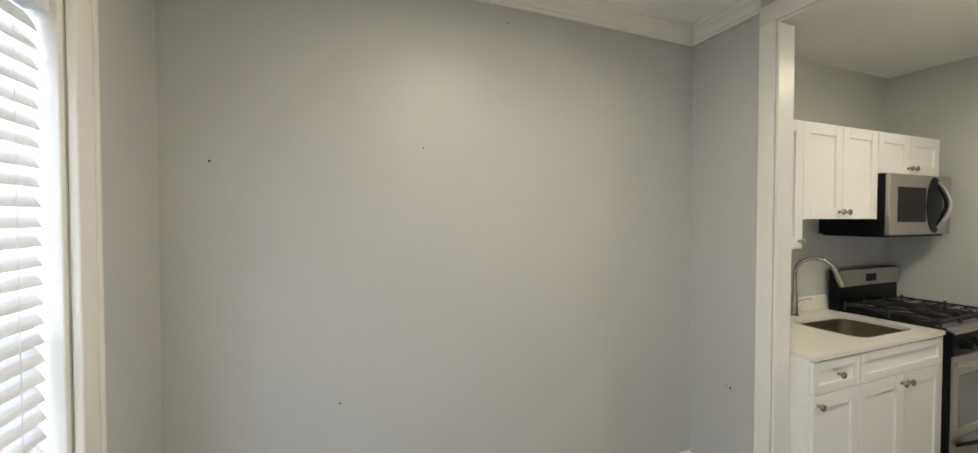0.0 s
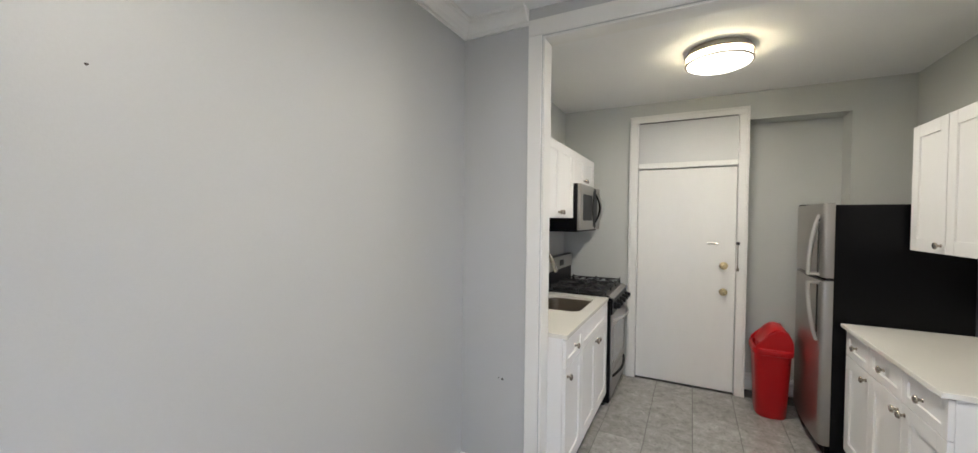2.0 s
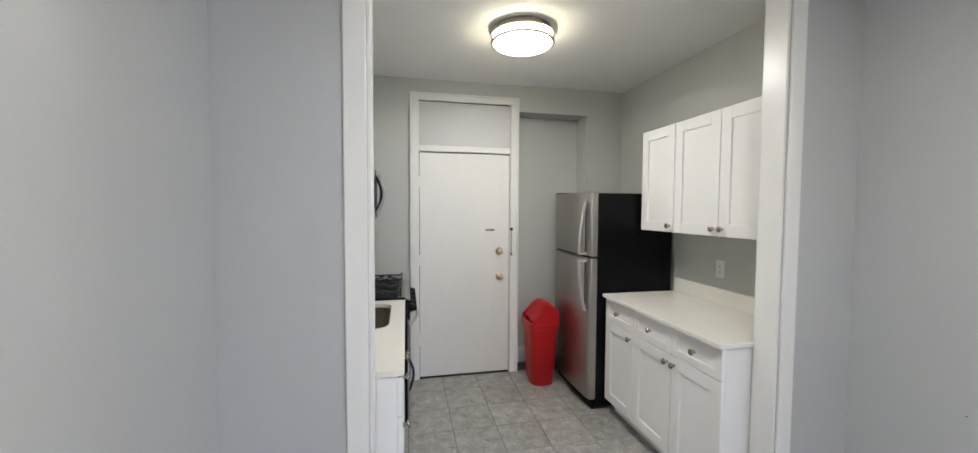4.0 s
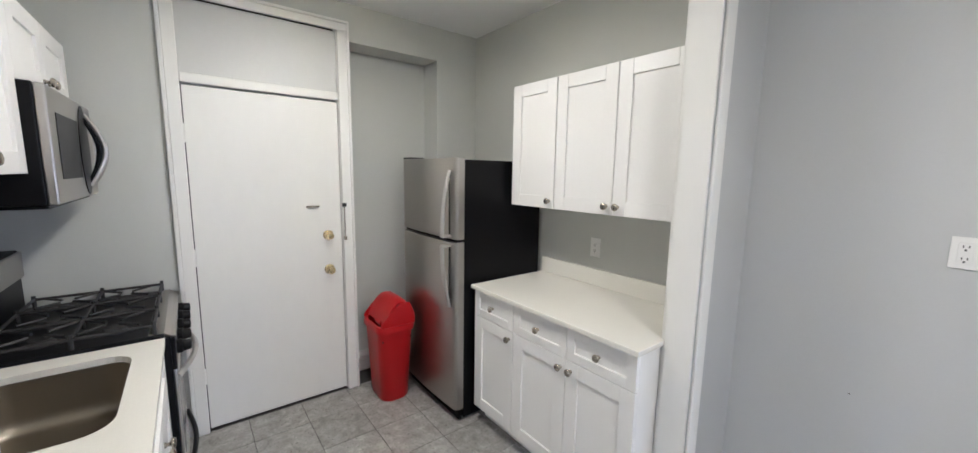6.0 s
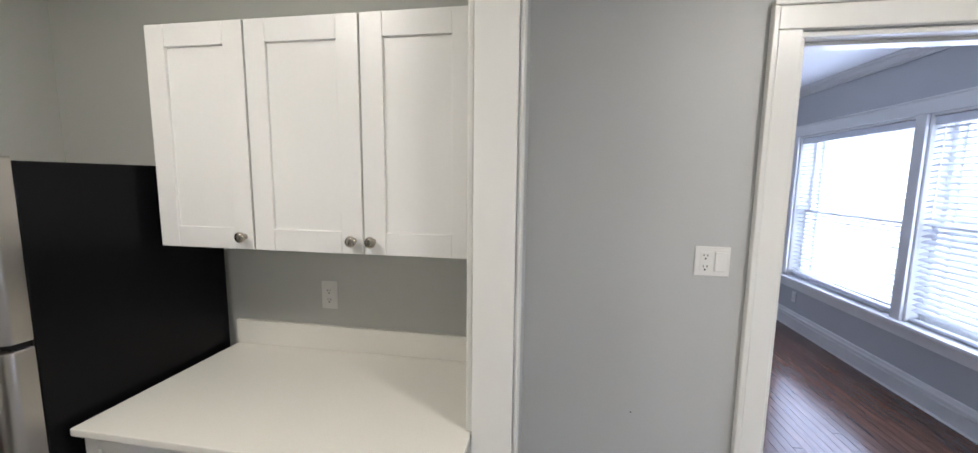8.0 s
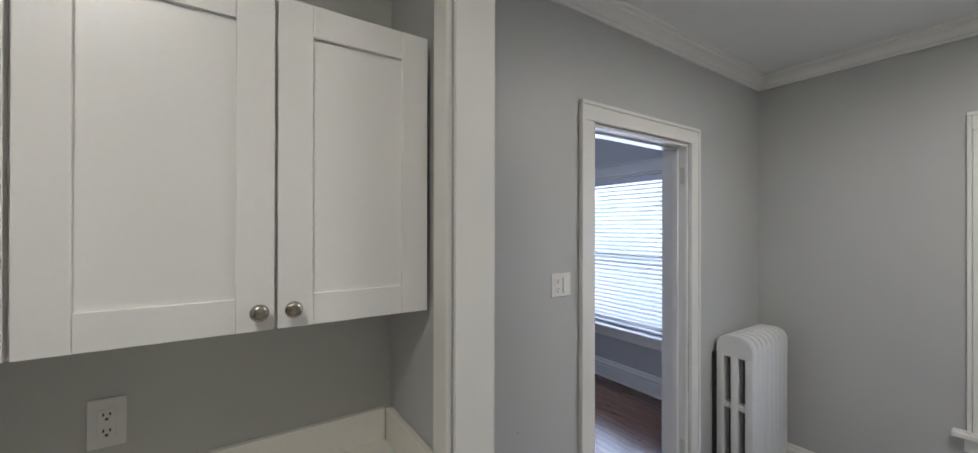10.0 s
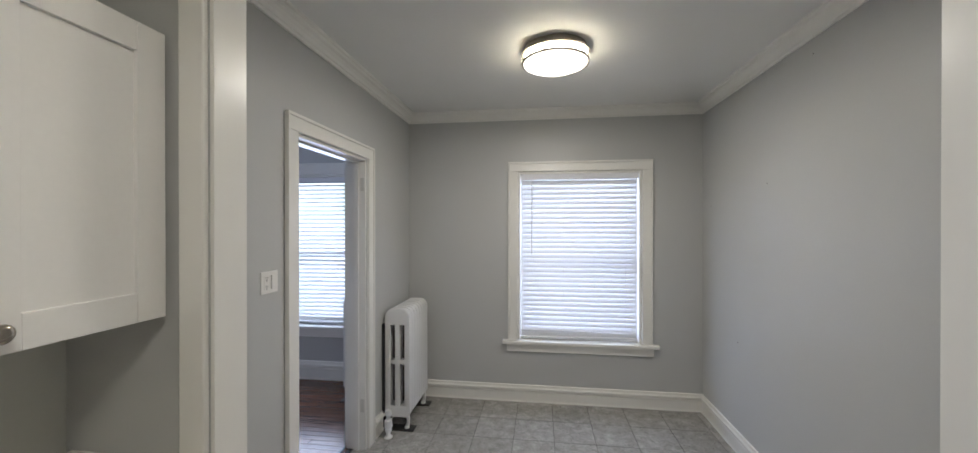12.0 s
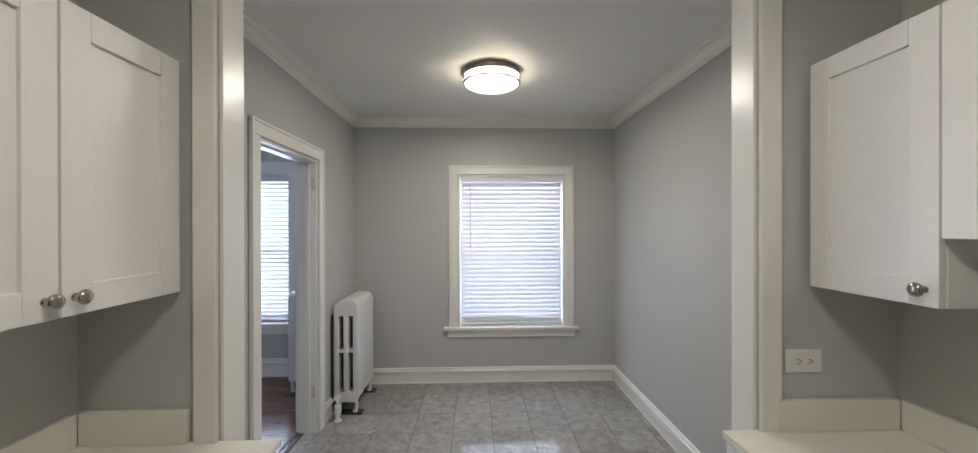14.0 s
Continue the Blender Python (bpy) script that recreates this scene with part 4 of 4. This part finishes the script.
for i in range(3):
    ya, yb = GY0 + 0.02 + i * 0.239, GY0 + 0.02 + i * 0.239 + 0.232
    bm = bmesh.new()
    x0g, x1g = KX0 + 0.12, GXF - 0.05
    zt = 0.955
    for pts in ([(x0g, ya, zt), (x1g, ya, zt)], [(x0g, yb, zt), (x1g, yb, zt)], [(x0g, ya, zt), (x0g, yb, zt)], [(x1g, ya, zt), (x1g, yb, zt)], [((x0g + x1g) / 2, ya, zt), ((x0g + x1g) / 2, yb, zt)]):
        tube(pts, 0.007, 6, bm)
    for cx in (x0g + 0.13, x1g - 0.13):
        for k in range(4):
            a = radians(45 + 90 * k)
            tube([(cx + 0.03 * math.cos(a), (ya + yb) / 2 + 0.03 * math.sin(a), zt + 0.004), (cx + 0.125 * math.cos(a), (ya + yb) / 2 + 0.12 * math.sin(a), zt + 0.006)], 0.006, 6, bm)
    for cx in (x0g, x1g, (x0g + x1g) / 2):
        for cy in (ya, yb):
            tube([(cx, cy, 0.9185), (cx, cy, zt + 0.018)], 0.008, 6, bm)
    part("grate", rel(st, bm), IRON, st, "black cast-iron grate")
    for cx in (x0g + 0.13, x1g - 0.13):
        part("burner", rel(st, lathe([(0.045, 0.9185), (0.042, 0.93), (0.034, 0.934), (0.03, 0.942), (0.004, 0.943)], "z", 20, (cx, (ya + yb) / 2, 0))), IRON, st, "round burner cap", smooth=True)

# ---- refrigerator ----
fr = thing("refrigerator", "top-freezer refrigerator with stainless doors and black sides", "refrigerator", (0.93, 1.60, 0))
FY0, FY1, FXF, FH = 1.268, 1.975, 0.560, 1.665
FDB = FXF + 0.073  # back of the doors
part("body", rel(fr, box(FDB + 0.004, KX1 - 0.03, FY0 + 0.003, FY1 - 0.003, 0.02, FH - 0.010, 0.004)), BLACKM, fr, "black textured cabinet")
part("base_grille", rel(fr, box(FXF + 0.055, FDB + 0.0035, FY0 + 0.02, FY1 - 0.02, 0.0, 0.075, 0.006)), BLACKM, fr, "black kick grille")


def fridge_door(name, z0, z1):
    """A slightly bowed door with softly rounded upright edges and rolled top and bottom."""
    bm = bmesh.new()
    wide = FY1 - FY0
    ring = [(0.0, FDB)]
    for k in range(8):
        a = radians(90 * k / 7)
        ring.append((0.030 * (1 - math.cos(a)), FXF + 0.012 + 0.024 * (1 - math.sin(a))))
    ring += [(wide * k / 12, FXF + 0.012 - 0.012 * math.sin(math.pi * (k / 12 - 0.05) / 0.9)) for k in range(1, 12)]
    ring += [(wide - u, x) for u, x in reversed(ring[:9])]
    levels = []
    for z, inset in ((z0, 0.008), (z0 + 0.003, 0.002), (z0 + 0.009, 0.0), (z1 - 0.009, 0.0), (z1 - 0.003, 0.002), (z1, 0.008)):
        levels.append([(min(x + inset, FDB), FY0 + u + inset * (1 if u < wide / 2 else -1) * 0.4, z) for u, x in ring])
    loops = [[bm.verts.new(p) for p in lv] for lv in levels]
    n = len(ring)
    for p, q in zip(loops, loops[1:]):
        for k in range(n):
            bm.faces.new((p[k], p[(k + 1) % n], q[(k + 1) % n], q[k]))
    bm.faces.new(loops[0][::-1])
    bm.faces.new(loops[-1])
    bmesh.ops.recalc_face_normals(bm, faces=bm.faces)
    return part(name, rel(fr, bm), STEEL, fr, "stainless " + name.replace("_", " "), smooth=True)


fridge_door("freezer_door", 1.180, FH)
fridge_door("fridge_door", 0.085, 1.162)
part("gasket", rel(fr, box(FXF + 0.035, FDB, FY0 + 0.012, FY1 - 0.012, 1.1625, 1.1795)), GASKET, fr)
part("door_seal", rel(fr, box(FDB + 0.0002, FDB + 0.0038, FY0 + 0.005, FY1 - 0.005, 0.087, FH - 0.012)), GASKET, fr, "dark rubber door seal")
part("top_hinge", rel(fr, box(FXF + 0.02, FXF + 0.13, FY1 - 0.11, FY1 - 0.005, FH + 0.0005, FH + 0.012, 0.003)), BLACK, fr, "black hinge cover")
hy = FY0 + 0.056


def fridge_handle(name, z_far, z_gap):
    """A handle that springs from the door at z_far, bows out and stands farthest off beside the gap, where a foot ties it back."""
    pts = []
    for k in range(17):
        s = k / 16
        pts.append((FXF + 0.004 - 0.052 * math.sin(s * math.pi * 0.5) ** 0.8, hy, z_far + (z_gap - z_far) * s))
    part(name, rel(fr, tube(pts, 0.0135, 12, flat=0.75)), HANDLE, fr, "long bowed stainless handle", smooth=True)
    up = 1 if z_far > z_gap else -1
    lo, hi = sorted((z_gap - up * 0.006, z_gap + up * 0.012))
    part("handle_foot", rel(fr, box(FXF - 0.054, FXF + 0.012, hy - 0.013, hy + 0.013, lo, hi, 0.005)), HANDLE, fr, "stainless foot of the handle")
    lo, hi = sorted((z_far, z_far - up * 0.045))
    part("handle_mount", rel(fr, box(FXF - 0.006, FXF + 0.007, hy - 0.008, hy + 0.008, lo, hi, 0.003)), GASKET, fr, "dark block where the handle meets the door")
    part("handle_dark_line", rel(fr, box(FXF - 0.001, FXF + 0.008, hy - 0.003, hy + 0.003, *sorted((z_gap + up * 0.014, z_far - up * 0.05)), 0.001)), GASKET, fr, "thin dark line behind the handle")


fridge_handle("freezer_handle", 1.590, 1.196)
fridge_handle("fridge_handle", 0.760, 1.146)

# ---- swing-top bin ----
bn = thing("trash_bin", "red plastic swing-top rubbish bin standing beside the refrigerator", "rubbish bin", (0.400, 1.868, 0))


def loft(rings, bm, cap0=True, cap1=True):
    loops = [[bm.verts.new(p) for p in ring] for ring in rings]
    for p, q in zip(loops, loops[1:]):
        for i in range(len(p)):
            bm.faces.new((p[i], p[(i + 1) % len(p)], q[(i + 1) % len(q)], q[i]))
    if cap0:
        bm.faces.new(loops[0][::-1])
    if cap1:
        bm.faces.new(loops[-1])
    bmesh.ops.recalc_face_normals(bm, faces=bm.faces)
    return bm


def rr(hx, hyy, z, r=0.068):
    return [(*p, z) for p in rounded(-hx, hx, -hyy, hyy, r, 5)]


bn.scale = (1.04, 1.04, 1.0)
part("bucket", loft([rr(0.092, 0.125, 0.0), rr(0.098, 0.13, 0.012), rr(0.119, 0.155, 0.50), rr(0.111, 0.147, 0.50), rr(0.09, 0.12, 0.05)], bmesh.new()), RED, bn, "tapered red bucket", smooth=True)
part("collar", loft([rr(0.121, 0.157, 0.498), rr(0.130, 0.166, 0.502), rr(0.132, 0.168, 0.53), rr(0.127, 0.163, 0.548), rr(0.112, 0.148, 0.55), rr(0.108, 0.144, 0.535), rr(0.112, 0.148, 0.505)], bmesh.new(), False, False), RED, bn, "thick rolled red rim", smooth=True)
# dark plate stands for the shade inside the bucket
part("inside_shade", box(-0.1, 0.1, -0.135, 0.135, 0.44, 0.45), GASKET, bn, "dark plate for the shaded inside of the bin")
cheek = [(-0.118, 0.545), (-0.108, 0.575), (-0.03, 0.66), (0.03, 0.70), (0.085, 0.695), (0.118, 0.62), (0.122, 0.545)]
for yy in (-0.152, 0.138):
    bm = bmesh.new()
    p = [bm.verts.new((u, yy, v)) for u, v in cheek]
    q = [bm.verts.new((u, yy + 0.014, v)) for u, v in cheek]
    bm.faces.new(p)
    bm.faces.new(q[::-1])
    for i in range(len(p)):
        bm.faces.new((p[i], q[i], q[(i + 1) % len(p)], p[(i + 1) % len(p)]))
    bmesh.ops.recalc_face_normals(bm, faces=bm.faces)
    bmesh.ops.bevel(bm, geom=bm.edges[:], offset=0.004, segments=2, affect="EDGES")
    part("hood_cheek", bm, RED, bn, "red end of the hood", smooth=True)
outer = [(-0.090, 0.560), (-0.076, 0.600), (-0.055, 0.645), (-0.025, 0.690), (0.005, 0.716), (0.035, 0.722), (0.068, 0.708), (0.098, 0.672), (0.117, 0.620), (0.124, 0.548)]
bm = bmesh.new()
rows = []
for k in range(9):
    v = -1 + 2 * k / 8
    f = 1 - 0.10 * abs(v) ** 3
    ring = [(u, 0.137 * v, 0.548 + (w - 0.548) * f) for u, w in outer] + [(u * 0.94 + 0.004, 0.137 * v, 0.548 + (w - 0.556) * f) for u, w in reversed(outer)]
    rows.append(ring)
part("swing_lid", loft(rows, bm), RED, bn, "smooth red swing lid, tipped open on one side", smooth=True)
part("pivot", lathe([(0.016, -0.06), (0.016, 0.02), (0.01, 0.026)], "y", 14, (-0.085, -0.03, 0.56)), RED, bn, smooth=True)

# ---- ceiling lamps ----


def ceiling_lamp(at, label, diffuser, side, watts, r=0.195):
    c = thing("ceiling_lamp", label, "ceiling lamp", at, "ceiling lamps")
    part("pan", lathe([(r * 0.93, -0.0005), (r * 0.94, -0.028), (r * 0.99, -0.032), (r * 0.99, -0.038)], "z", 48), BAND, c, "brushed nickel pan", smooth=True)
    part("diffuser_side", lathe([(r * 0.95, -0.0385), (r * 0.955, -0.086)], "z", 48), side, c, "glowing white drum side", smooth=True)
    part("diffuser", lathe([(r * 0.955, -0.0862), (r * 0.94, -0.096), (r * 0.80, -0.108), (r * 0.5, -0.118), (0.004, -0.122)], "z", 48), diffuser, c, "glowing white acrylic drum", smooth=True)
    for z in (-0.036, -0.083):
        bm = bmesh.new()
        rr = r * 0.975
        pr = [(rr - 0.003, z - 0.009), (rr + 0.009, z - 0.009), (rr + 0.009, z + 0.001), (rr - 0.003, z + 0.001)]
        ring = []
        for i in range(48):
            a = 2 * math.pi * i / 48
            ring.append([bm.verts.new((u * math.cos(a), u * math.sin(a), v)) for u, v in pr])
        for i in range(48):
            p, q = ring[i], ring[(i + 1) % 48]
            for k in range(4):
                bm.faces.new((p[k], q[k], q[(k + 1) % 4], p[(k + 1) % 4]))
        bmesh.ops.recalc_face_normals(bm, faces=bm.faces)
        part("band", bm, BAND, c, "thin nickel band", smooth=True)
    for k in range(3):
        a = radians(70 + 120 * k)
        part("clip", tube([(r * 1.0 * math.cos(a), r * 1.0 * math.sin(a), -0.036), (r * 1.0 * math.cos(a), r * 1.0 * math.sin(a), -0.084)], 0.003, 6), BAND, c)
    d = bpy.data.lights.new("lamp", "AREA")
    d.shape, d.size, d.energy, d.color = "DISK", r * 1.7, watts, (1.0, 0.88, 0.68)
    lob = new("lamp", d)
    lob.matrix_basis = pose(at[0], at[1], at[2] - 0.126)
    return c


ceiling_lamp((-0.045, 1.00, H), "lit round flush ceiling lamp with white drum, kitchen ceiling", DIFF_K, DIFF_SIDE, LAMP_KITCHEN)
ceiling_lamp((-0.07, -1.33, H), "lit round flush ceiling lamp with white drum, dining room ceiling", DIFF_D, DIFF_SIDE_D, LAMP_DINING)


# ---- radiator ----
def radiator(at, rz, sections, label, height=0.955):
    """Old cast-iron column radiator; sections are stacked along local y; local x runs away from the wall."""
    r = thing("radiator", label, "radiator", at, "radiators")
    pitch, depth = 0.062, 0.205
    for s in range(sections):
        y = s * pitch
        bm = bmesh.new()
        th = 0.0305
        for cx, w in ((-depth / 2 + 0.023, 0.021), (0.0, 0.02), (depth / 2 - 0.023, 0.021)):
            box(cx - w, cx + w, y - th, y + th, 0.15, height - 0.06, 0.004, 2, bm)
        top = [(depth / 2 * math.cos(radians(k)) ** 0.55, height - 0.075 + 0.075 * math.sin(radians(k))) for k in (0, 12, 25, 38, 50, 62, 74, 84)]
        top += [(-u, v) for u, v in reversed(top)] + [(-depth / 2, height - 0.13), (depth / 2, height - 0.13)]
        foot = [(depth / 2, 0.19), (-depth / 2, 0.19), (-depth / 2, 0.13), (-depth / 2 + 0.03, 0.10), (depth / 2 - 0.03, 0.10), (depth / 2, 0.13)]
        bar = [(-depth / 2 + 0.01, 0.515), (-depth / 2 + 0.01, 0.55), (depth / 2 - 0.01, 0.55), (depth / 2 - 0.01, 0.515)]
        for prof, t2 in ((top, th + 0.0004), (foot, th + 0.0004), (bar, th - 0.004)):
            p = [bm.verts.new((u, y - t2, v)) for u, v in prof]
            q = [bm.verts.new((u, y + t2, v)) for u, v in prof]
            made = [bm.faces.new(p), bm.faces.new(q[::-1])]
            for i in range(len(prof)):
                j = (i + 1) % len(prof)
                made.append(bm.faces.new((p[i], q[i], q[j], p[j])))
            bmesh.ops.recalc_face_normals(bm, faces=made)
            bmesh.ops.bevel(bm, geom=[e for f in made[:2] for e in f.edges], offset=0.006, segments=2, affect="EDGES")
        part("section", bm, RAD, r, smooth=True)
    # dark plates behind the first section stand for the shade deep in the slots
    for sx in (-1, 1):
        part("slot_shade", box(sx * 0.0405 - 0.019, sx * 0.0405 + 0.019, pitch * 0.62, pitch * 0.7, 0.2, height - 0.12), IRON, r, "dark plate that stands for the shade deep in the slots")
    # added dark plate that blackens the gap behind the sections
    part("back_gap_plate", box(-depth / 2 - 0.016, -depth / 2 - 0.002, -0.045, (sections - 1) * pitch + 0.03, 0.02, height - 0.12), IRON, r, "dark plate added in the gap behind the sections")
    for y in (0.0, (sections - 1) * pitch):
        for sx in (-1, 1):
            bm = bmesh.new()
            pts = [(sx * 0.07, y, 0.13), (sx * 0.082, y, 0.08), (sx * 0.08, y, 0.045), (sx * 0.07, y, 0.016)]
            tube(pts, 0.015, 10, bm)
            lathe([(0.022, 0.0095), (0.02, 0.02), (0.01, 0.028)], "z", 12, (sx * 0.07, y, 0), bm)
            part("foot", bm, RAD, r, "curved painted foot", smooth=True)
        part("floor_plate", box(-0.135, 0.135, y - 0.045, y + 0.045, 0.0005, 0.009, 0.002), OLDPLATE, r, "black plate under the feet")
    r.rotation_euler = (0, 0, radians(rz))
    return r


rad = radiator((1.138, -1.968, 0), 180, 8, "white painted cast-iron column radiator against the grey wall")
valve = thing("radiator_valve", "white painted valve stub on the floor beside the radiator", "valve", (1.166, -1.825, 0))
valve.scale = (1.15, 1.15, 1.1)
part("stem", lathe([(0.028, 0.0005), (0.028, 0.006), (0.016, 0.012), (0.014, 0.04), (0.022, 0.046), (0.022, 0.062), (0.014, 0.07), (0.015, 0.09), (0.024, 0.07), (0.025, 0.118), (0.014, 0.126), (0.013, 0.15), (0.022, 0.158), (0.021, 0.185), (0.008, 0.192)], "z", 20), RAD, valve, smooth=True)
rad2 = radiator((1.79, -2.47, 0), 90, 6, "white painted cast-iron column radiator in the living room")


# ---- switch and outlets ----
def plate(name, label, category, at, rz, w, h, fittings):
    """A wall plate; local x runs along the wall, local -y off the wall."""
    p = thing(name, label, category, at)
    part("plate", box(-w / 2, w / 2, -0.006, -0.0005, -h / 2, h / 2, 0.002), PLASTIC, p)
    for kind, cx, cz, rot in fittings:
        if kind == "rocker":
            part("rocker", box(cx - 0.0165, cx + 0.0165, -0.0135, -0.0062, cz - 0.033, cz + 0.033, 0.0018), PLASTIC, p, "white rocker switch")
        else:
            o = part("socket", box(cx - 0.0165, cx + 0.0165, -0.0085, -0.0062, cz - 0.033, cz + 0.033, 0.0012), PLASTIC, p) if rot == 0 else part("socket", box(cx - 0.033, cx + 0.033, -0.0085, -0.0062, cz - 0.0165, cz + 0.0165, 0.0012), PLASTIC, p)
            for s in (-1, 1):
                for a, b in ((-0.006, 0.004), (0.006, 0.004)):
                    du, dv = (a, b + s * 0.019 - 0.002) if rot == 0 else (s * 0.019 - 0.002, a)
                    if rot == 0:
                        part("slot", box(cx + du - 0.0015, cx + du + 0.0015, -0.0092, -0.0086, cz + dv - 0.0035, cz + dv + 0.0035), SLOT, p)
                    else:
                        part("slot", box(cx + du - 0.0035, cx + du + 0.0035, -0.0092, -0.0086, cz + dv - 0.0015, cz + dv + 0.0015), SLOT, p)
                gu, gv = (0, s * 0.019 - 0.009) if rot == 0 else (s * 0.019 + 0.006, 0)
                part("slot", box(cx + gu - 0.0028, cx + gu + 0.0028, -0.0092, -0.0086, cz + gv - 0.0028, cz + gv + 0.0028, 0.0005), SLOT, p)
    p.rotation_euler = (0, 0, radians(rz))
    return p


plate("switch_plate", "white two-gang plate with outlet and rocker on grey wall", "light switch", (DX1, -0.636, 1.353), -90, 0.112, 0.102, [("socket", -0.023, 0, 0), ("rocker", 0.023, 0, 0)])
plate("outlet", "white wall outlet over the worktop", "power outlet", (KX1, 0.81, 1.137), -90, 0.07, 0.116, [("socket", 0, 0, 0)])
plate("outlet", "white sideways wall outlet beside the opening over the sink worktop", "power outlet", (-1.053, OT, 1.133), 180, 0.124, 0.078, [("socket", 0, 0, 1)])
plate("outlet", "white wall outlet under the living room window", "power outlet", (4.6, LY0, 0.36), 180, 0.07, 0.116, [("socket", 0, 0, 0)])

# ---- floor pieces ----
T = 0.305


def tile_mesh(w, d):
    me = bpy.data.meshes.new("tile")
    bm = box(0.0016, w - 0.0016, 0.0016, d - 0.0016, -0.0039, 0.0, 0.0)
    top = [e for e in bm.edges if all(v.co.z > -0.001 for v in e.verts)]
    bmesh.ops.bevel(bm, geom=top, offset=0.0005, segments=1, affect="EDGES")
    bm.to_mesh(me)
    bm.free()
    me.materials.append(TILE)
    return me


tile_cache = {}
rt = random.Random(5)


def lay(x0, x1, y0, y1, ox, oy):
    i0, i1 = math.floor((x0 - ox) / T), math.ceil((x1 - ox) / T)
    j0, j1 = math.floor((y0 - oy) / T), math.ceil((y1 - oy) / T)
    for i in range(i0, i1):
        for j in range(j0, j1):
            a, b = max(ox + i * T, x0), min(ox + (i + 1) * T, x1)
            c, d = max(oy + j * T, y0), min(oy + (j + 1) * T, y1)
            if b - a < 0.01 or d - c < 0.01:
                continue
            key = (round(b - a, 3), round(d - c, 3))
            if key not in tile_cache:
                tile_cache[key] = tile_mesh(*key)
            o = new("tile", tile_cache[key])
            o.parent = floor
            o.location = (a, c, rt.uniform(-0.0003, 0.0003))
            o.rotation_euler = (radians(rt.uniform(-0.06, 0.06)), radians(rt.uniform(-0.06, 0.06)), 0)


lay(DX0, DX1, DY0, 0.0, -0.085, -0.705)
lay(OX0, OX1, 0.0, OT, -0.15, 0.30)
lay(KX0, KX1, OT, KY1, -0.15, 0.30)
lay(DX1, LX0 - 0.05, DRY0, DRY1, -0.085, -0.705)

plank_cache = {}
rp = random.Random(9)
PWD = 0.057
y = LY0
while y < 0.6:
    x = LX0 + 0.0 - rp.uniform(0, 0.5)
    while x < LX1:
        ln = rp.choice((0.6, 0.9, 1.2, 1.5))
        a, b = max(x, LX0 - 0.018), min(x + ln, LX1)
        x += ln
        if b - a < 0.02:
            continue
        key = round(b - a, 2)
        if key not in plank_cache:
            me = bpy.data.meshes.new("plank")
            bm = box(0, key - 0.001, 0.0006, PWD - 0.0006, -0.0039, 0.0005)
            top = [e for e in bm.edges if all(v.co.z > 0 for v in e.verts)]
            bmesh.ops.bevel(bm, geom=top, offset=0.0008, segments=1, affect="EDGES")
            bm.to_mesh(me)
            bm.free()
            me.materials.append(PLANK)
            plank_cache[key] = me
        o = new("plank", plank_cache[key])
        o.parent = floor_living
        o.location = (a, y, 0)
    y += PWD
structure("floor_living_rest", box(LX0, LX1, y, LY1, -0.0039, 0.0), PLANK)

# ---- small marks on the walls ----
MARK = surface("plaster_hole", (0.05, 0.04, 0.035), 0.9, bump=0.0)


def nail_hole(name, wall_name, axis, at, r):
    """A small nail hole with a chipped edge; axis: the way off the wall."""
    h = Vector(at)
    bm = bmesh.new()
    n = 9
    rh = random.Random(int(abs(at[0] * 100) + abs(at[2] * 1000)))
    ring = []
    for i in range(n):
        a = 2 * math.pi * i / n
        k = r * rh.uniform(0.6, 1.2)
        u, v = k * math.cos(a), k * math.sin(a) * 0.8
        ring.append(bm.verts.new((0, u, v) if axis == "x" else (u, 0, v)))
    lift = 0.0012
    top = [bm.verts.new(v.co * 0.5 + (Vector((lift, 0, 0)) if at[0] < 0 and axis == "x" else Vector((-lift, 0, 0)) if axis == "x" else Vector((0, -lift, 0)))) for v in ring]
    for i in range(n):
        bm.faces.new((ring[i], ring[(i + 1) % n], top[(i + 1) % n], top[i]))
    bm.faces.new(top)
    bmesh.ops.recalc_face_normals(bm, faces=bm.faces)
    ob = mesh_ob(name, bm, MARK, bpy.data.objects[wall_name])
    ob.location = h
    return ob


for at, r in (((DX0, -2.42, 1.773), 0.006), ((DX0, -1.612, 1.874), 0.005), ((DX0, -1.97, 0.78), 0.005), ((DX0, -1.20, 2.50), 0.005)):
    nail_hole("nail_hole", "wall_west", "x", at, r)
nail_hole("nail_hole", "wall_opening", "y", (-1.112, 0, 0.64), 0.008)
nail_hole("nail_hole", "wall_opening", "y", (-1.135, 0, 0.645), 0.005)
nail_hole("nail_hole", "wall_east", "x", (DX1, -0.40, 0.774), 0.0035)
